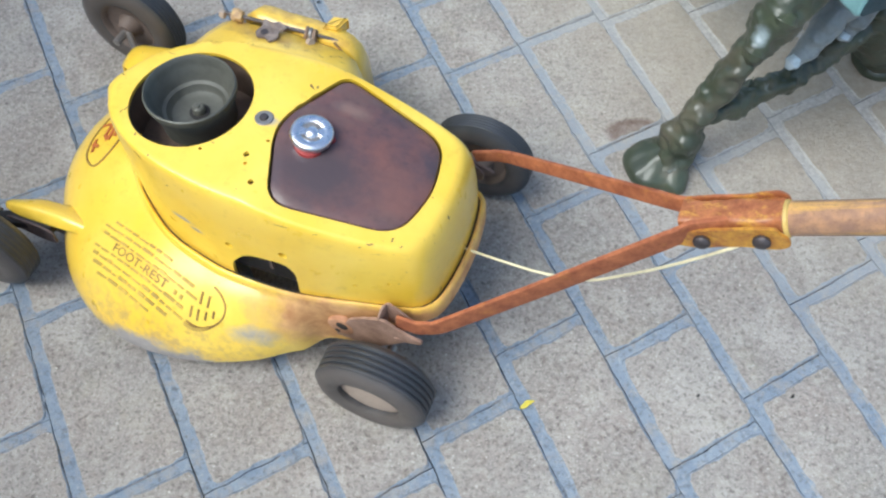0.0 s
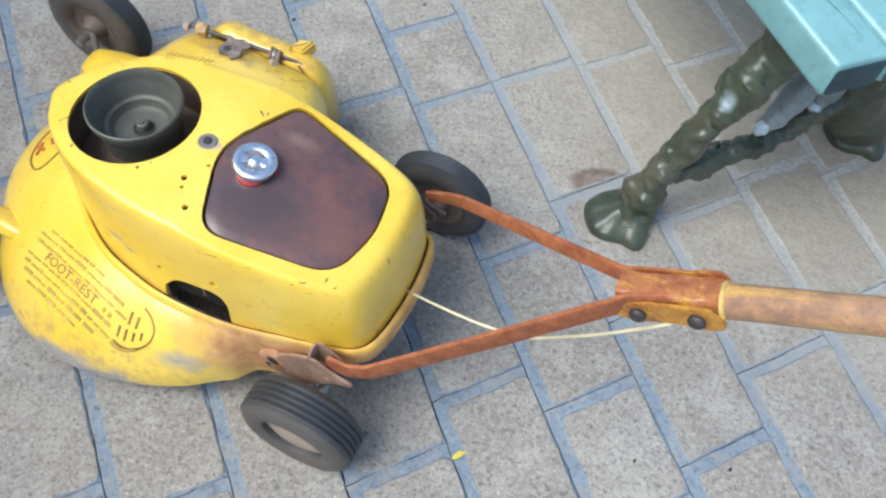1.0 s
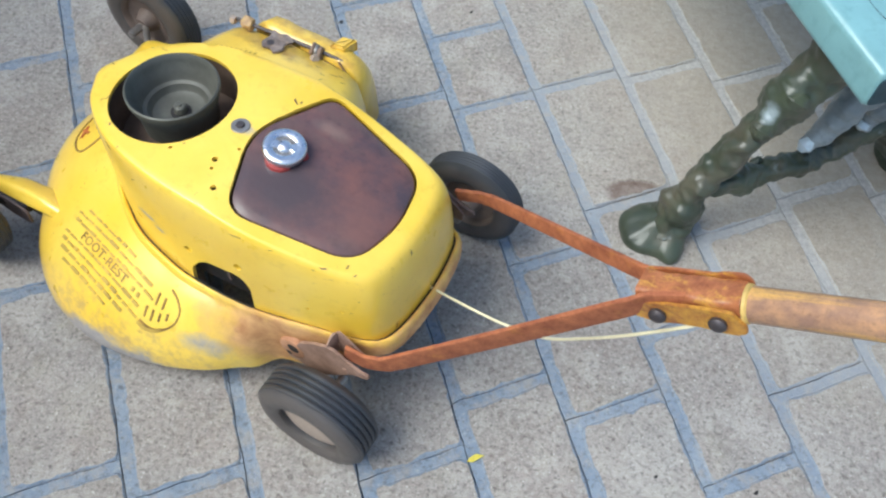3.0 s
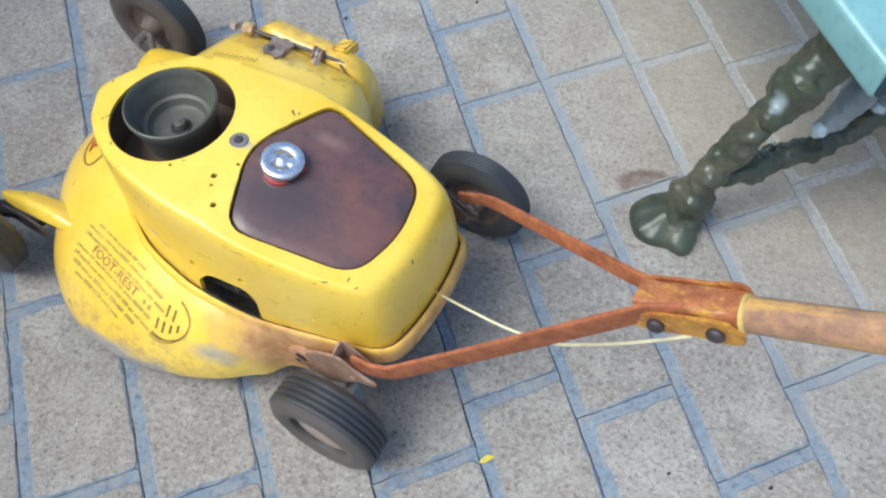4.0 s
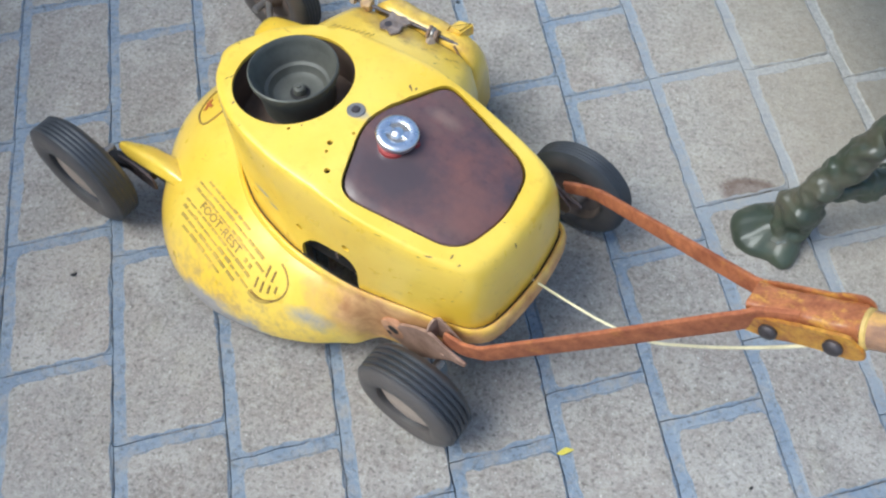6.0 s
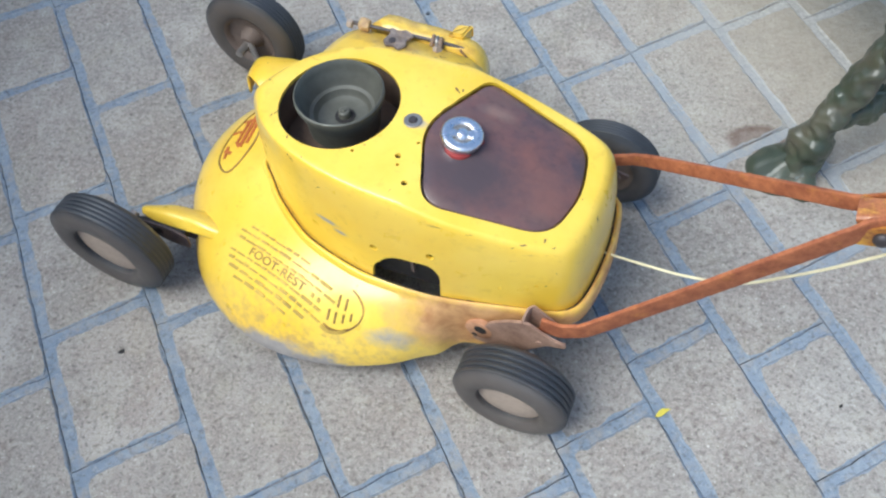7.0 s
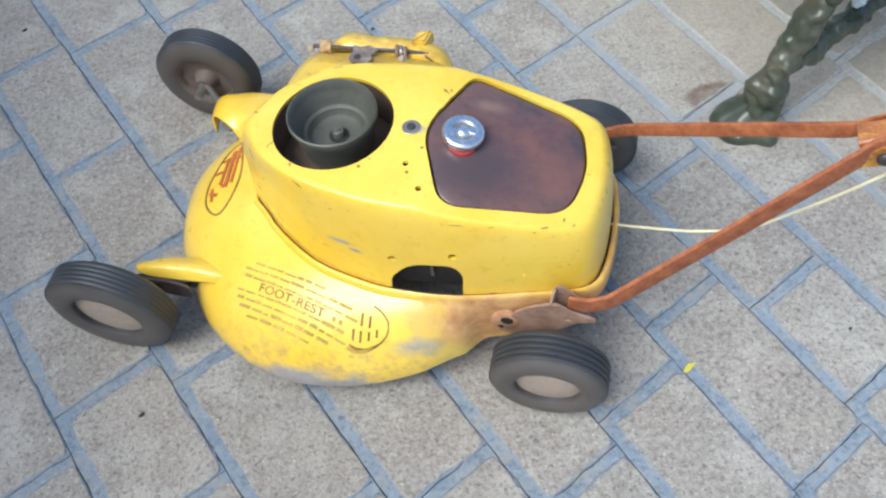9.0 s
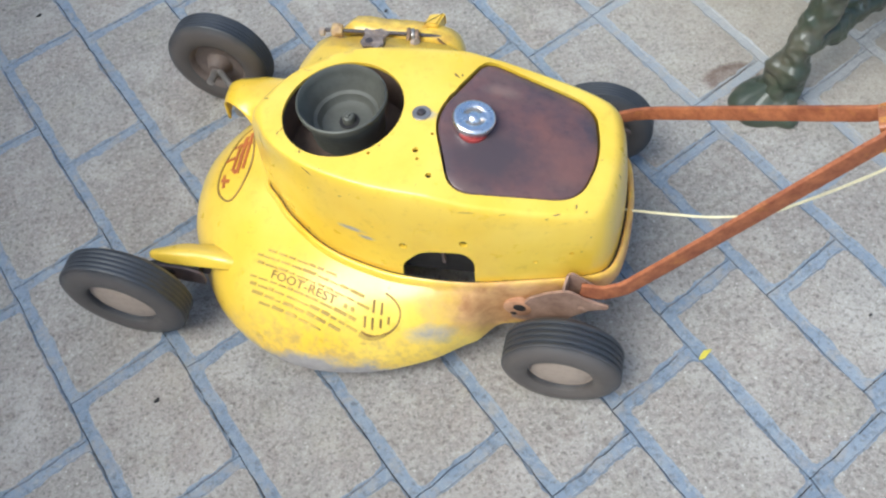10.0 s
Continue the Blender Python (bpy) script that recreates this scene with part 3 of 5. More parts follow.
part("flywheel_housing", bm, HOUSING, mower, "dark brown grimy housing under the shroud")
bm = slab(bmesh.new(), rounded([(0.03, -0.104), (0.25, -0.096), (0.25, -0.06), (0.03, -0.06)], 0.01), 0.152, 0.215)
engine = part("engine_block", bm, BLACK, mower)
for x, z0, z1 in ((0.134, 0.180, 0.210),):
    bm = slab(bmesh.new(), [(x, -0.107), (x + 0.004, -0.107), (x + 0.004, -0.102), (x, -0.102)], z0, z1)
    part("cooling_fin", bm, DARK_PLATE, engine)
bm = lathe(bmesh.new(), [(0.0, -0.004), (0.0112, -0.004), (0.0112, 0.0006), (0.0104, 0.0014), (0.0, 0.0014)], pose(0.0985, 0.003, 0.3325), 28)
part("washer", bm, STEEL, mower, "bare grey washer under the bolt")
bm = lathe(bmesh.new(), [(0.0, -0.012), (0.005, -0.012), (0.0056, 0.0015), (0.0044, 0.0034), (0.0, 0.0038)], pose(0.0985, 0.003, 0.3325), 20)
part("bolt", bm, BOLT, mower, "worn shroud bolt")


# deck under the shroud
def deck_rings(bm):
    px = CEN[0] + np.cos(ANG) * BASE
    rear = np.clip((px - 0.150) / 0.055, 0, 1)
    rear = rear * rear * (3 - 2 * rear)
    far = np.clip(np.sin(ANG) * DECK / 0.2, 0, 1) * np.clip((0.25 - np.cos(ANG) * DECK) / 0.15, 0, 1)
    near = np.clip(-np.sin(ANG) * DECK / 0.16, 0, 1)
    out = DECK * (1 - rear) + (BASE + 0.0114) * rear
    lift = np.array([seam(x) for x in px])
    drop = 0.092 - 0.077 * np.clip((px - 0.262) / 0.058, 0, 1)
    rise = np.clip((CEN[0] + np.cos(ANG) * out - 0.03) / 0.14, 0, 1) * np.clip(-np.sin(ANG) * out / 0.1, 0, 1)
    rise = 0.024 * rise * rise * (3 - 2 * rise) * (1 - rear)
    rings = [ring_at(bm, BASE + d, z + lift) for d, z in ((0.0020, 0.118), (0.0021, 0.1535), (0.0029, 0.1556), (0.0050, 0.1566), (0.0078, 0.1554), (0.0098, 0.1510), (0.0108, 0.1455))]
    for tt, z, zn in ((0.10, 0.1425, 0.141), (0.2, 0.140, 0.136), (0.36, 0.135, 0.126), (0.54, 0.123, 0.112), (0.70, 0.108, 0.097), (0.82, 0.092, 0.081), (0.91, 0.074, 0.066), (0.97, 0.055, 0.049), (1.0, 0.036, 0.034),
                      (0.995, 0.028, 0.027), (0.975, 0.028, 0.027), (0.965, 0.036, 0.036)):
        r = (BASE + 0.0108) * (1 - tt) + out * tt
        zz = (z * (1 - near) + zn * near) * (1 - rear) + (0.144 + lift - drop * tt) * rear + 0.03 * far * (1 - abs(2 * tt - 1)) * (1 - rear) + lift * (1 - rear) * (1 - tt) + rise * tt
        rings.append(ring_at(bm, r, zz))
    return rings


bm = bmesh.new()
loft(bm, deck_rings(bm))
bm.normal_update()
deck_tree = BVHTree.FromBMesh(bm)
deck = part("deck", bm, YELLOW, mower, "yellow pressed deck, paint worn to bare metal along its skirt", 50)


# black strip laid in the slot, standing for the shade down in the seam
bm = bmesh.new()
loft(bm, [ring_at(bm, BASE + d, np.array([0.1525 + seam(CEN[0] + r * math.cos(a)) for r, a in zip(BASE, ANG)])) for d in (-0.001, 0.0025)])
part("seam_dirt", bm, BLACK, deck, "black strip standing for the shade in the seam under the shroud")


def on_deck(x, y, lift=0.001):
    hit = deck_tree.ray_cast(Vector((x, y, 0.4)), Vector((0, 0, -1)))
    return (hit[0] + hit[1] * lift * (1 if hit[1].z > 0 else -1)) if hit[0] else Vector((x, y, 0.1))


# raised writing on the foot plate
def raised(name, outline, material, height=0.0016, parent=None):
    """A low raised shape that follows the deck."""
    bm = bmesh.new()
    low = [bm.verts.new(on_deck(x, y, -0.001)) for x, y in outline]
    high = [bm.verts.new(on_deck(x, y, height)) for x, y in outline]
    bm.faces.new(high)
    for i in range(len(outline)):
        j = (i + 1) % len(outline)
        bm.faces.new((low[i], low[j], high[j], high[i]))
    return part(name, bm, material, parent or deck)


ROW = Vector((0.965, -0.262))
ACROSS = Vector((0.262, 0.965))


def plate(a, b):
    return Vector((-0.109, -0.132)) + ROW * a + ACROSS * b


def dash(a, b, length, height=0.0045, slant=0.0):
    return [tuple(plate(*p)) for p in ((a, b), (a + 0.5 * length, b), (a + length, b), (a + length + slant, b + height), (a + 0.5 * length + slant, b + height), (a + slant, b + height))]


wr = random.Random(11)
for row, (a0, a1) in {3: (-0.020, 0.085), 2: (-0.034, 0.135), 1: (-0.030, 0.145), -1: (-0.034, 0.140), -2: (-0.030, 0.132), -3: (-0.022, 0.115), -4: (-0.005, 0.095)}.items():
    a = a0
    while a < a1:
        n = wr.uniform(0.008, 0.020)
        raised("lettering", dash(a, row * 0.0090 + 0.003, n, 0.0018 + wr.uniform(0, 0.0022), 0.0008), FAINT, 0.0015)
        a += n + wr.uniform(0.0022, 0.005)
text = bpy.data.curves.new("words", "FONT")
text.body, text.size, text.space_character, text.offset = "FOOT-REST", 0.0146, 1.06, 0.0002
word_ob = new("words", text)
me = evaluated(word_ob)
bm = bmesh.new()
bm.from_mesh(me)
bpy.data.meshes.remove(me)
wide = max(v.co.x for v in bm.verts)
bmesh.ops.triangulate(bm, faces=bm.faces)
for _ in range(3):
    bmesh.ops.subdivide_edges(bm, edges=[e for e in bm.edges if e.calc_length() > 0.002], cuts=1)
    bmesh.ops.triangulate(bm, faces=bm.faces)
for v in bm.verts:
    p = plate(v.co.x * 0.106 / wide, v.co.y)
    v.co = on_deck(p.x, p.y, 0.0011)
part("lettering", bm, WORDS, deck, "raised words FOOT - REST")
for a in (0.118, 0.128):
    raised("lettering", dash(a, 0.002, 0.0045, 0.0045), FAINT)


def ribbon(line, width):
    left, right = [], []
    for i, p in enumerate(line):
        d = (line[min(i + 1, len(line) - 1)] - line[max(i - 1, 0)]).normalized()
        n = Vector((-d.y, d.x)) * width / 2
        left.append(tuple(p + n)), right.append(tuple(p - n))
    return left, right


def raised_line(name, line, width, material, height=0.0018):
    left, right = ribbon(line, width)
    bm = bmesh.new()
    rows = [[bm.verts.new(on_deck(*p, h)) for p in side] for side, h in ((left, -0.001), (left, height), (right, height), (right, -0.001))]
    for a, b in zip(rows, rows[1:]):
        for i in range(len(left) - 1):
            bm.faces.new((a[i], a[i + 1], b[i + 1], b[i]))
    return part(name, bm, material, deck)


shield = [plate(a, b) for a, b in ((0.149, -0.012), (0.160, -0.011), (0.173, -0.006), (0.186, 0.004), (0.193, 0.016), (0.191, 0.027), (0.180, 0.034), (0.166, 0.037))]
raised_line("badge_edge", [v.xy for v in spline([(*p, 0) for p in shield], 40)], 0.0018, ENGRAVE, 0.0012)
raised_line("badge_edge", [plate(a, -0.0155 + 14.0 * (a - 0.148) ** 2) for a in np.linspace(0.147, 0.180, 14)], 0.0030, FAINT, 0.0014)
for a, b, n in ((0.158, 0.012, 0.013), (0.169, 0.014, 0.012), (0.152, -0.006, 0.011), (0.162, -0.004, 0.011), (0.172, 0.002, 0.008), (0.181, 0.009, 0.007)):
    raised_line("badge_bar", [plate(a - 0.25 * s, b + s) for s in np.linspace(0, n, 5)], 0.0026, ENGRAVE, 0.0012)
# red badge on the nose
nose = [(-0.212, 0.108), (-0.198, 0.075), (-0.190, 0.044), (-0.190, 0.010), (-0.197, -0.018), (-0.212, -0.024), (-0.232, -0.008), (-0.240, 0.020), (-0.238, 0.050), (-0.228, 0.090), (-0.212, 0.108)]
raised_line("badge_edge", [v.xy for v in spline([(*p, 0) for p in nose], 60)], 0.0024, ENGRAVE, 0.0014)
for x0, y0, x1, y1, w in ((-0.206, 0.030, -0.213, 0.094, 0.0035), (-0.214, 0.022, -0.220, 0.088, 0.0045), (-0.224, 0.030, -0.226, 0.075, 0.003), (-0.214, 0.022, -0.226, 0.030, 0.004), (-0.222, 0.010, -0.238, 0.012, 0.004),
                          (-0.206, 0.078, -0.236, 0.070, 0.003), (-0.222, 0.052, -0.243, 0.046, 0.003), (-0.230, 0.000, -0.236, 0.020, 0.003)):
    raised_line("badge_bar", [Vector((x0 + 0.006, y0 - 0.004)).lerp(Vector((x1 + 0.006, y1 - 0.002)), s) for s in np.linspace(0, 1, 10)], w * 1.3, LOGO_RED, 0.0016)

# discharge chute and its flap on the far side
bm = bmesh.new()
rings = []
for y, z, x0, x1 in ((0.085, 0.254, -0.080, 0.140), (0.13, 0.236, -0.116, 0.128), (0.18, 0.216, -0.134, 0.112), (0.225, 0.201, -0.136, 0.093), (0.260, 0.192, -0.132, 0.076), (0.270, 0.178, -0.126, 0.070), (0.270, 0.10, -0.124, 0.067), (0.270, 0.03, -0.124, 0.067)):
    ring = []
    for x, dz in ((x0 - 0.03, -0.17), (x0 - 0.025, -0.06), (x0 - 0.012, -0.018), (x0 + 0.01, -0.004), (0.5 * (x0 + x1), 0.003), (x1 - 0.012, -0.003), (x1 + 0.008, -0.016), (x1 + 0.02, -0.06), (x1 + 0.024, -0.17)):
        ring.append(bm.verts.new((x, y, max(0.03, z + dz))))
    rings.append(ring)
for a, b in zip(rings, rings[1:]):
    for i in range(len(a) - 1):
        bm.faces.new((a[i], a[i + 1], b[i + 1], b[i]))
chute = part("discharge_chute", bm, YELLOW, mower, "yellow side discharge chute, rust specks along its seam", 60)
sol = chute.modifiers.new("thick", "SOLIDIFY")
sol.thickness = 0.004
bm = bmesh.new()
rings = []
for y, z, x0, x1 in ((0.266, 0.188, -0.096, 0.066), (0.280, 0.196, -0.098, 0.068), (0.304, 0.190, -0.094, 0.064), (0.322, 0.166, -0.084, 0.058), (0.334, 0.128, -0.080, 0.054), (0.340, 0.080, -0.078, 0.050)):
    rings.append([bm.verts.new((x, y, z + dz)) for x, dz in ((x0 - 0.012, 0.04 - z), (x0 - 0.010, -0.010), (x0 + 0.004, 0.001), (x0 + 0.024, 0.003), (x0 + 0.046, 0.0), (0.4 * x0 + 0.6 * x1, 0.001), (x1 - 0.022, -0.003), (x1 - 0.004, -0.010), (x1 + 0.008, -0.022), (x1 + 0.014, -0.042), (x1 + 0.018, 0.04 - z))])
for a, b in zip(rings, rings[1:]):
    for i in range(len(a) - 1):
        bm.faces.new((a[i], a[i + 1], b[i + 1], b[i]))
flap = part("chute_flap", bm, YELLOW, mower, "hinged yellow chute flap", 60)
sol = flap.modifiers.new("thick", "SOLIDIFY")
sol.thickness = 0.004
bm = slab(bmesh.new(), rounded([(0.018, 0.288), (0.041, 0.292), (0.047, 0.319), (0.024, 0.314)], 0.004), 0.176, 0.199, Matrix.Identity(4), 0.003)
part("tab", bm, YELLOW, flap)
chute_tree = BVHTree.FromPolygons([v.co.copy() for v in chute.data.vertices], [list(p.vertices) for p in chute.data.polygons])


def on_chute(x, y):
    hit = chute_tree.ray_cast(Vector((x, y, 0.5)), Vector((0, 0, -1)))
    return hit[0] + Vector((0, 0, 0.0008)) if hit[0] else Vector((x, y, 0.2))


cr = random.Random(8)
for i in range(9):
    x, y = -0.115 + i * 0.0072, 0.182 + i * 0.0022
    bm = bmesh.new()
    bm.faces.new([bm.verts.new(on_chute(x + a, y + b)) for a, b in ((0, 0), (0.0022, -0.001), (0.0040, 0.009), (0.0016, 0.010))])
    part("lettering", bm, FAINT, chute)
for i in range(14):
    x = -0.08 + i * 0.0125
    y, n = 0.150 + cr.uniform(-0.004, 0.004), cr.uniform(0.004, 0.014)
    bm = bmesh.new()
    bm.faces.new([bm.verts.new(on_chute(x + a, y + b)) for a, b in ((0, 0), (n, -0.0008), (n, 0.0010), (0.3 * n, 0.0022))])
    part("rust_fleck", bm, BROWN_PLATE, chute)
for x, y, n, turn in ((0.060, 0.238, 0.016, 20), (0.068, 0.243, 0.010, -10), (0.030, 0.240, 0.014, 10), (0.020, 0.232, 0.009, 40), (0.045, 0.228, 0.012, -15), (0.078, 0.232, 0.008, 30), (-0.010, 0.226, 0.010, 5), (0.052, 0.216, 0.007, 60)):
    c, q = math.cos(radians(turn)), math.sin(radians(turn))
    bm = bmesh.new()
    bm.faces.new([bm.verts.new(on_chute(x + a * c - b * q, y + a * q + b * c)) for a, b in ((-n / 2, 0.0012), (-n / 6, -0.0004), (n / 5, 0.0001), (n / 2, 0.0016), (n / 4, 0.0013), (0, 0.0006), (-n / 4, 0.0014))])
    part("rust_fleck", bm, CHIP, chute)
bm = tube(bmesh.new(), spline([(0.044, 0.272, 0.1885), (0.056, 0.266, 0.1835), (0.070, 0.262, 0.176), (0.080, 0.258, 0.168)], 14), 0.0018, 8, 0.0010, 160)
part("seam_rust", bm, CHIP, chute, "dark rusty seam beside the flap")
HINGE = [Vector((-0.128, 0.255, 0.204)), Vector((-0.012, 0.268, 0.1965)), Vector((0.048, 0.278, 0.188))]
bm = tube(bmesh.new(), HINGE, 0.0030, 10)
part("hinge_rod", bm, BOLT, mower, "dark hinge rod")
rod_way = (HINGE[1] - HINGE[0]).normalized()
rod_turn = rod_way.to_track_quat("Z", "Y").to_matrix().to_4x4()
bm = tube(bmesh.new(), [HINGE[0] + rod_way * s for s in (0.012, 0.0125, 0.017, 0.022, 0.0285, 0.029)], [0.0060, 0.0088, 0.0098, 0.0096, 0.0088, 0.0058], 14, 0.0036, 140)
part("hinge_knuckle", bm, SLEEVE, mower, "worn tan hinge sleeve")
bm = lathe(bmesh.new(), [(0, -0.004), (0.0062, -0.004), (0.0068, 0.0), (0.0062, 0.004), (0, 0.004)], Matrix.Translation(HINGE[0] + Vector((-0.002, -0.004, 0))) @ rod_turn, 6)
part("hinge_nut", bm, RIM, mower, "pale worn nut")
for k in range(3):
    bm = lathe(bmesh.new(), [(0.0028, -0.0026), (0.0100, -0.0026), (0.0112, -0.0010), (0.0112, 0.0010), (0.0100, 0.0026), (0.0028, 0.0026)], Matrix.Translation(HINGE[1] + Vector((0.012 + 0.0075 * k, 0.001, -0.002 - 0.001 * k))) @ rod_turn @ pose(0, 0, 0, 14 - 12 * k, 8, 0), 18, True)
    part("hinge_ring", bm, KNUCKLE if k != 1 else STEEL, mower, "rusty steel hinge ring")
bm = lathe(bmesh.new(), [(0, -0.005), (0.0062, -0.005), (0.0070, 0.0), (0.0062, 0.005), (0, 0.005)], Matrix.Translation(HINGE[1] + Vector((0.026, -0.014, -0.002))) @ pose(0, 0, 0, 20, 60, 0), 6)
part("hinge_nut", bm, RIM, mower, "pale worn nut")
bm = slab(bmesh.new(), rounded([(-0.074, 0.221), (-0.066, 0.211), (-0.055, 0.215), (-0.044, 0.208), (-0.036, 0.220), (-0.040, 0.232), (-0.032, 0.244), (-0.048, 0.253), (-0.060, 0.247), (-0.074, 0.251), (-0.070, 0.236)], 0.003), 0, 0.004, Matrix.Translation((0.008, 0.014, 0.2025)), 0.001)
hinge_plate = part("hinge_plate", bm, GREY_PLATE, mower, "bent ragged grey hinge plate")
# dark disc set in the plate as its hole
bm = lathe(bmesh.new(), [(0, 0.0), (0.006, 0.0), (0.006, 0.0046), (0, 0.0046)], Matrix.Translation((-0.052, 0.238, 0.2025)), 12)
part("hole_plug", bm, BOLT, hinge_plate)


# wheels
def wheel(x, y, turn, dish, material, radius=0.076, width=0.043):
    """One wheel with its outer face towards turn (-1: near side, 1: far side)."""
    w, k = width / 2, radius / 0.078
    prof = [(0.043 * k, -w + 0.005), (0.049 * k, -w + 0.001), (0.058 * k, -w), (0.067 * k, -w + 0.002), (0.0725 * k, -w + 0.0055), (0.0758 * k, -w + 0.009)]
    ribs, groove = 5, 0.0024 if radius < 0.08 else 0.0011
    for i in range(ribs):
        a = -w + 0.009 + i * (width - 0.018) / ribs
        s = (width - 0.018) / ribs
        prof += [(radius - 0.0005, a + 0.18 * s), (radius, a + 0.5 * s), (radius - 0.0005, a + 0.82 * s), (radius - groove, a + 0.9 * s), (radius - groove, a + 1.02 * s)]
    prof += [(0.0758 * k, w - 0.009), (0.0725 * k, w - 0.0055), (0.067 * k, w - 0.002), (0.058 * k, w), (0.049 * k, w - 0.001), (0.043 * k, w - 0.005), (0.041 * k, 0)]
    e = new("wheel")
    e.parent = mower
    e.matrix_local = pose(x, y, radius) @ pose(0, 0, 0, 90 if turn < 0 else -90, 0, 0)
    part("tyre", lathe(bmesh.new(), prof, Matrix.Identity(4), 64, True), RUBBER, e, "worn ribbed rubber tyre", 50)
    out = [(0.0, w - 0.008), (0.020 * k, w - 0.0082), (0.034 * k, w - 0.010), (0.0405 * k, w - 0.0135), (0.0425 * k, w - 0.013), (0.0434 * k, w - 0.011), (0.0435 * k, -w + 0.004), (0.041 * k, -w + 0.006), (0.038 * k, -w + 0.014),
           (0.020 * k, -w + 0.016), (0.016, -w + 0.004), (0.013, -w - 0.004), (0.0, -w - 0.004)]
    part("rim", lathe(bmesh.new(), out, Matrix.Identity(4), 48), material, e, "dusty cream wheel disc" if dish else "grimy brown hub, coloured darker for its shade", 40)
    part("axle", lathe(bmesh.new(), [(0.0, -w - 0.03), (0.0065, -w - 0.03), (0.0065, -w), (0.0, -w)], Matrix.Identity(4), 16), STEEL, e)
    return e


wheel(0.2965, -0.1675, -1, 1, RIM, 0.0775, 0.058)
wheel(-0.320, -0.175, -1, 1, RIM, 0.090, 0.052)
wheel(-0.349, 0.283, 1, 0, RIM_SHADED, 0.088, 0.052)
wheel(0.300, 0.232, 1, 0, RIM_SHADED, 0.0800)

# pressed sheet arms that carry the front wheels
def sheet(name, rows, label):
    bm = bmesh.new()
    grid = [[bm.verts.new(p) for p in spline(row, 17)] for row in zip(*[spline(r, 11) for r in rows])]
    for a, b in zip(grid, grid[1:]):
        for i in range(len(a) - 1):
            bm.faces.new((a[i], a[i + 1], b[i + 1], b[i]))
    ob = part(name, bm, YELLOW, mower, label, 60)
    sol = ob.modifiers.new("thick", "SOLIDIFY")
    sol.thickness, sol.offset = 0.004, 0
    return ob


sheet("wheel_arm", [[(-0.308, -0.105, 0.094), (-0.309, -0.111, 0.097), (-0.307, -0.116, 0.093)],
                    [(-0.290, -0.097, 0.093), (-0.289, -0.110, 0.101), (-0.286, -0.120, 0.091)],
                    [(-0.265, -0.087, 0.092), (-0.263, -0.108, 0.104), (-0.260, -0.120, 0.090)],
                    [(-0.240, -0.084, 0.091), (-0.236, -0.106, 0.105), (-0.232, -0.119, 0.091)],
                    [(-0.205, -0.078, 0.088), (-0.200, -0.106, 0.106), (-0.196, -0.118, 0.093)],
                    [(-0.160, -0.080, 0.080), (-0.158, -0.104, 0.096), (-0.155, -0.114, 0.086)]], "yellow pressed wheel arm")
sheet("wheel_arm", [[(-0.299, 0.172, 0.068), (-0.302, 0.180, 0.094), (-0.282, 0.166, 0.116), (-0.254, 0.150, 0.114), (-0.238, 0.142, 0.094), (-0.234, 0.140, 0.073)],
                    [(-0.302, 0.190, 0.074), (-0.303, 0.196, 0.098), (-0.284, 0.188, 0.119), (-0.254, 0.174, 0.123), (-0.218, 0.159, 0.126), (-0.186, 0.149, 0.128)],
                    [(-0.302, 0.212, 0.078), (-0.300, 0.214, 0.100), (-0.284, 0.212, 0.116), (-0.248, 0.200, 0.123), (-0.211, 0.186, 0.128), (-0.176, 0.174, 0.130)],
                    [(-0.292, 0.230, 0.076), (-0.290, 0.230, 0.088), (-0.276, 0.230, 0.100), (-0.241, 0.226, 0.114), (-0.206, 0.216, 0.122), (-0.171, 0.204, 0.128)],
                    [(-0.276, 0.240, 0.058), (-0.272, 0.241, 0.070), (-0.258, 0.242, 0.080), (-0.231, 0.240, 0.094), (-0.198, 0.234, 0.106), (-0.166, 0.224, 0.118)]], "yellow pressed wheel arm with an open arched end")
bm = tube(bmesh.new(), spline([(-0.232, -0.112, 0.084), (-0.28, -0.122, 0.084), (-0.325, -0.140, 0.086)], 8), 0.012, 12, flat=(0.011, 0.008))
axle_bracket = part("axle_bracket", bm, BLACK, mower, "black axle bracket")
for y, lift in ((-0.128, 0.0), (-0.108, -0.006)):
    bm = slab(bmesh.new(), rounded([(-0.226, 0.058), (-0.222, 0.090), (-0.250, 0.098), (-0.292, 0.096), (-0.314, 0.086), (-0.300, 0.072), (-0.262, 0.060)], 0.008, 4), -0.0018, 0.0018, Matrix.Translation((0, y, lift)) @ pose(0, 0, 0, 90, 0, 0), 0.0006)
    part("bracket_plate", bm, DARK_PLATE, axle_bracket)
bm = tube(bmesh.new(), spline([(-0.272, 0.178, 0.090), (-0.290, 0.206, 0.090), (-0.320, 0.234, 0.089), (-0.349, 0.262, 0.088)], 10), 0.0055, 12)
part("axle_bracket", bm, STEEL, mower, "bent steel axle rod")
bm = lathe(bmesh.new(), [(0, -0.009), (0.0115, -0.009), (0.0125, 0), (0.0115, 0.009), (0, 0.009)], pose(-0.272, 0.178, 0.090, 75, 0, -20), 6)
part("nut", bm, STEEL, mower, "shiny axle nut")

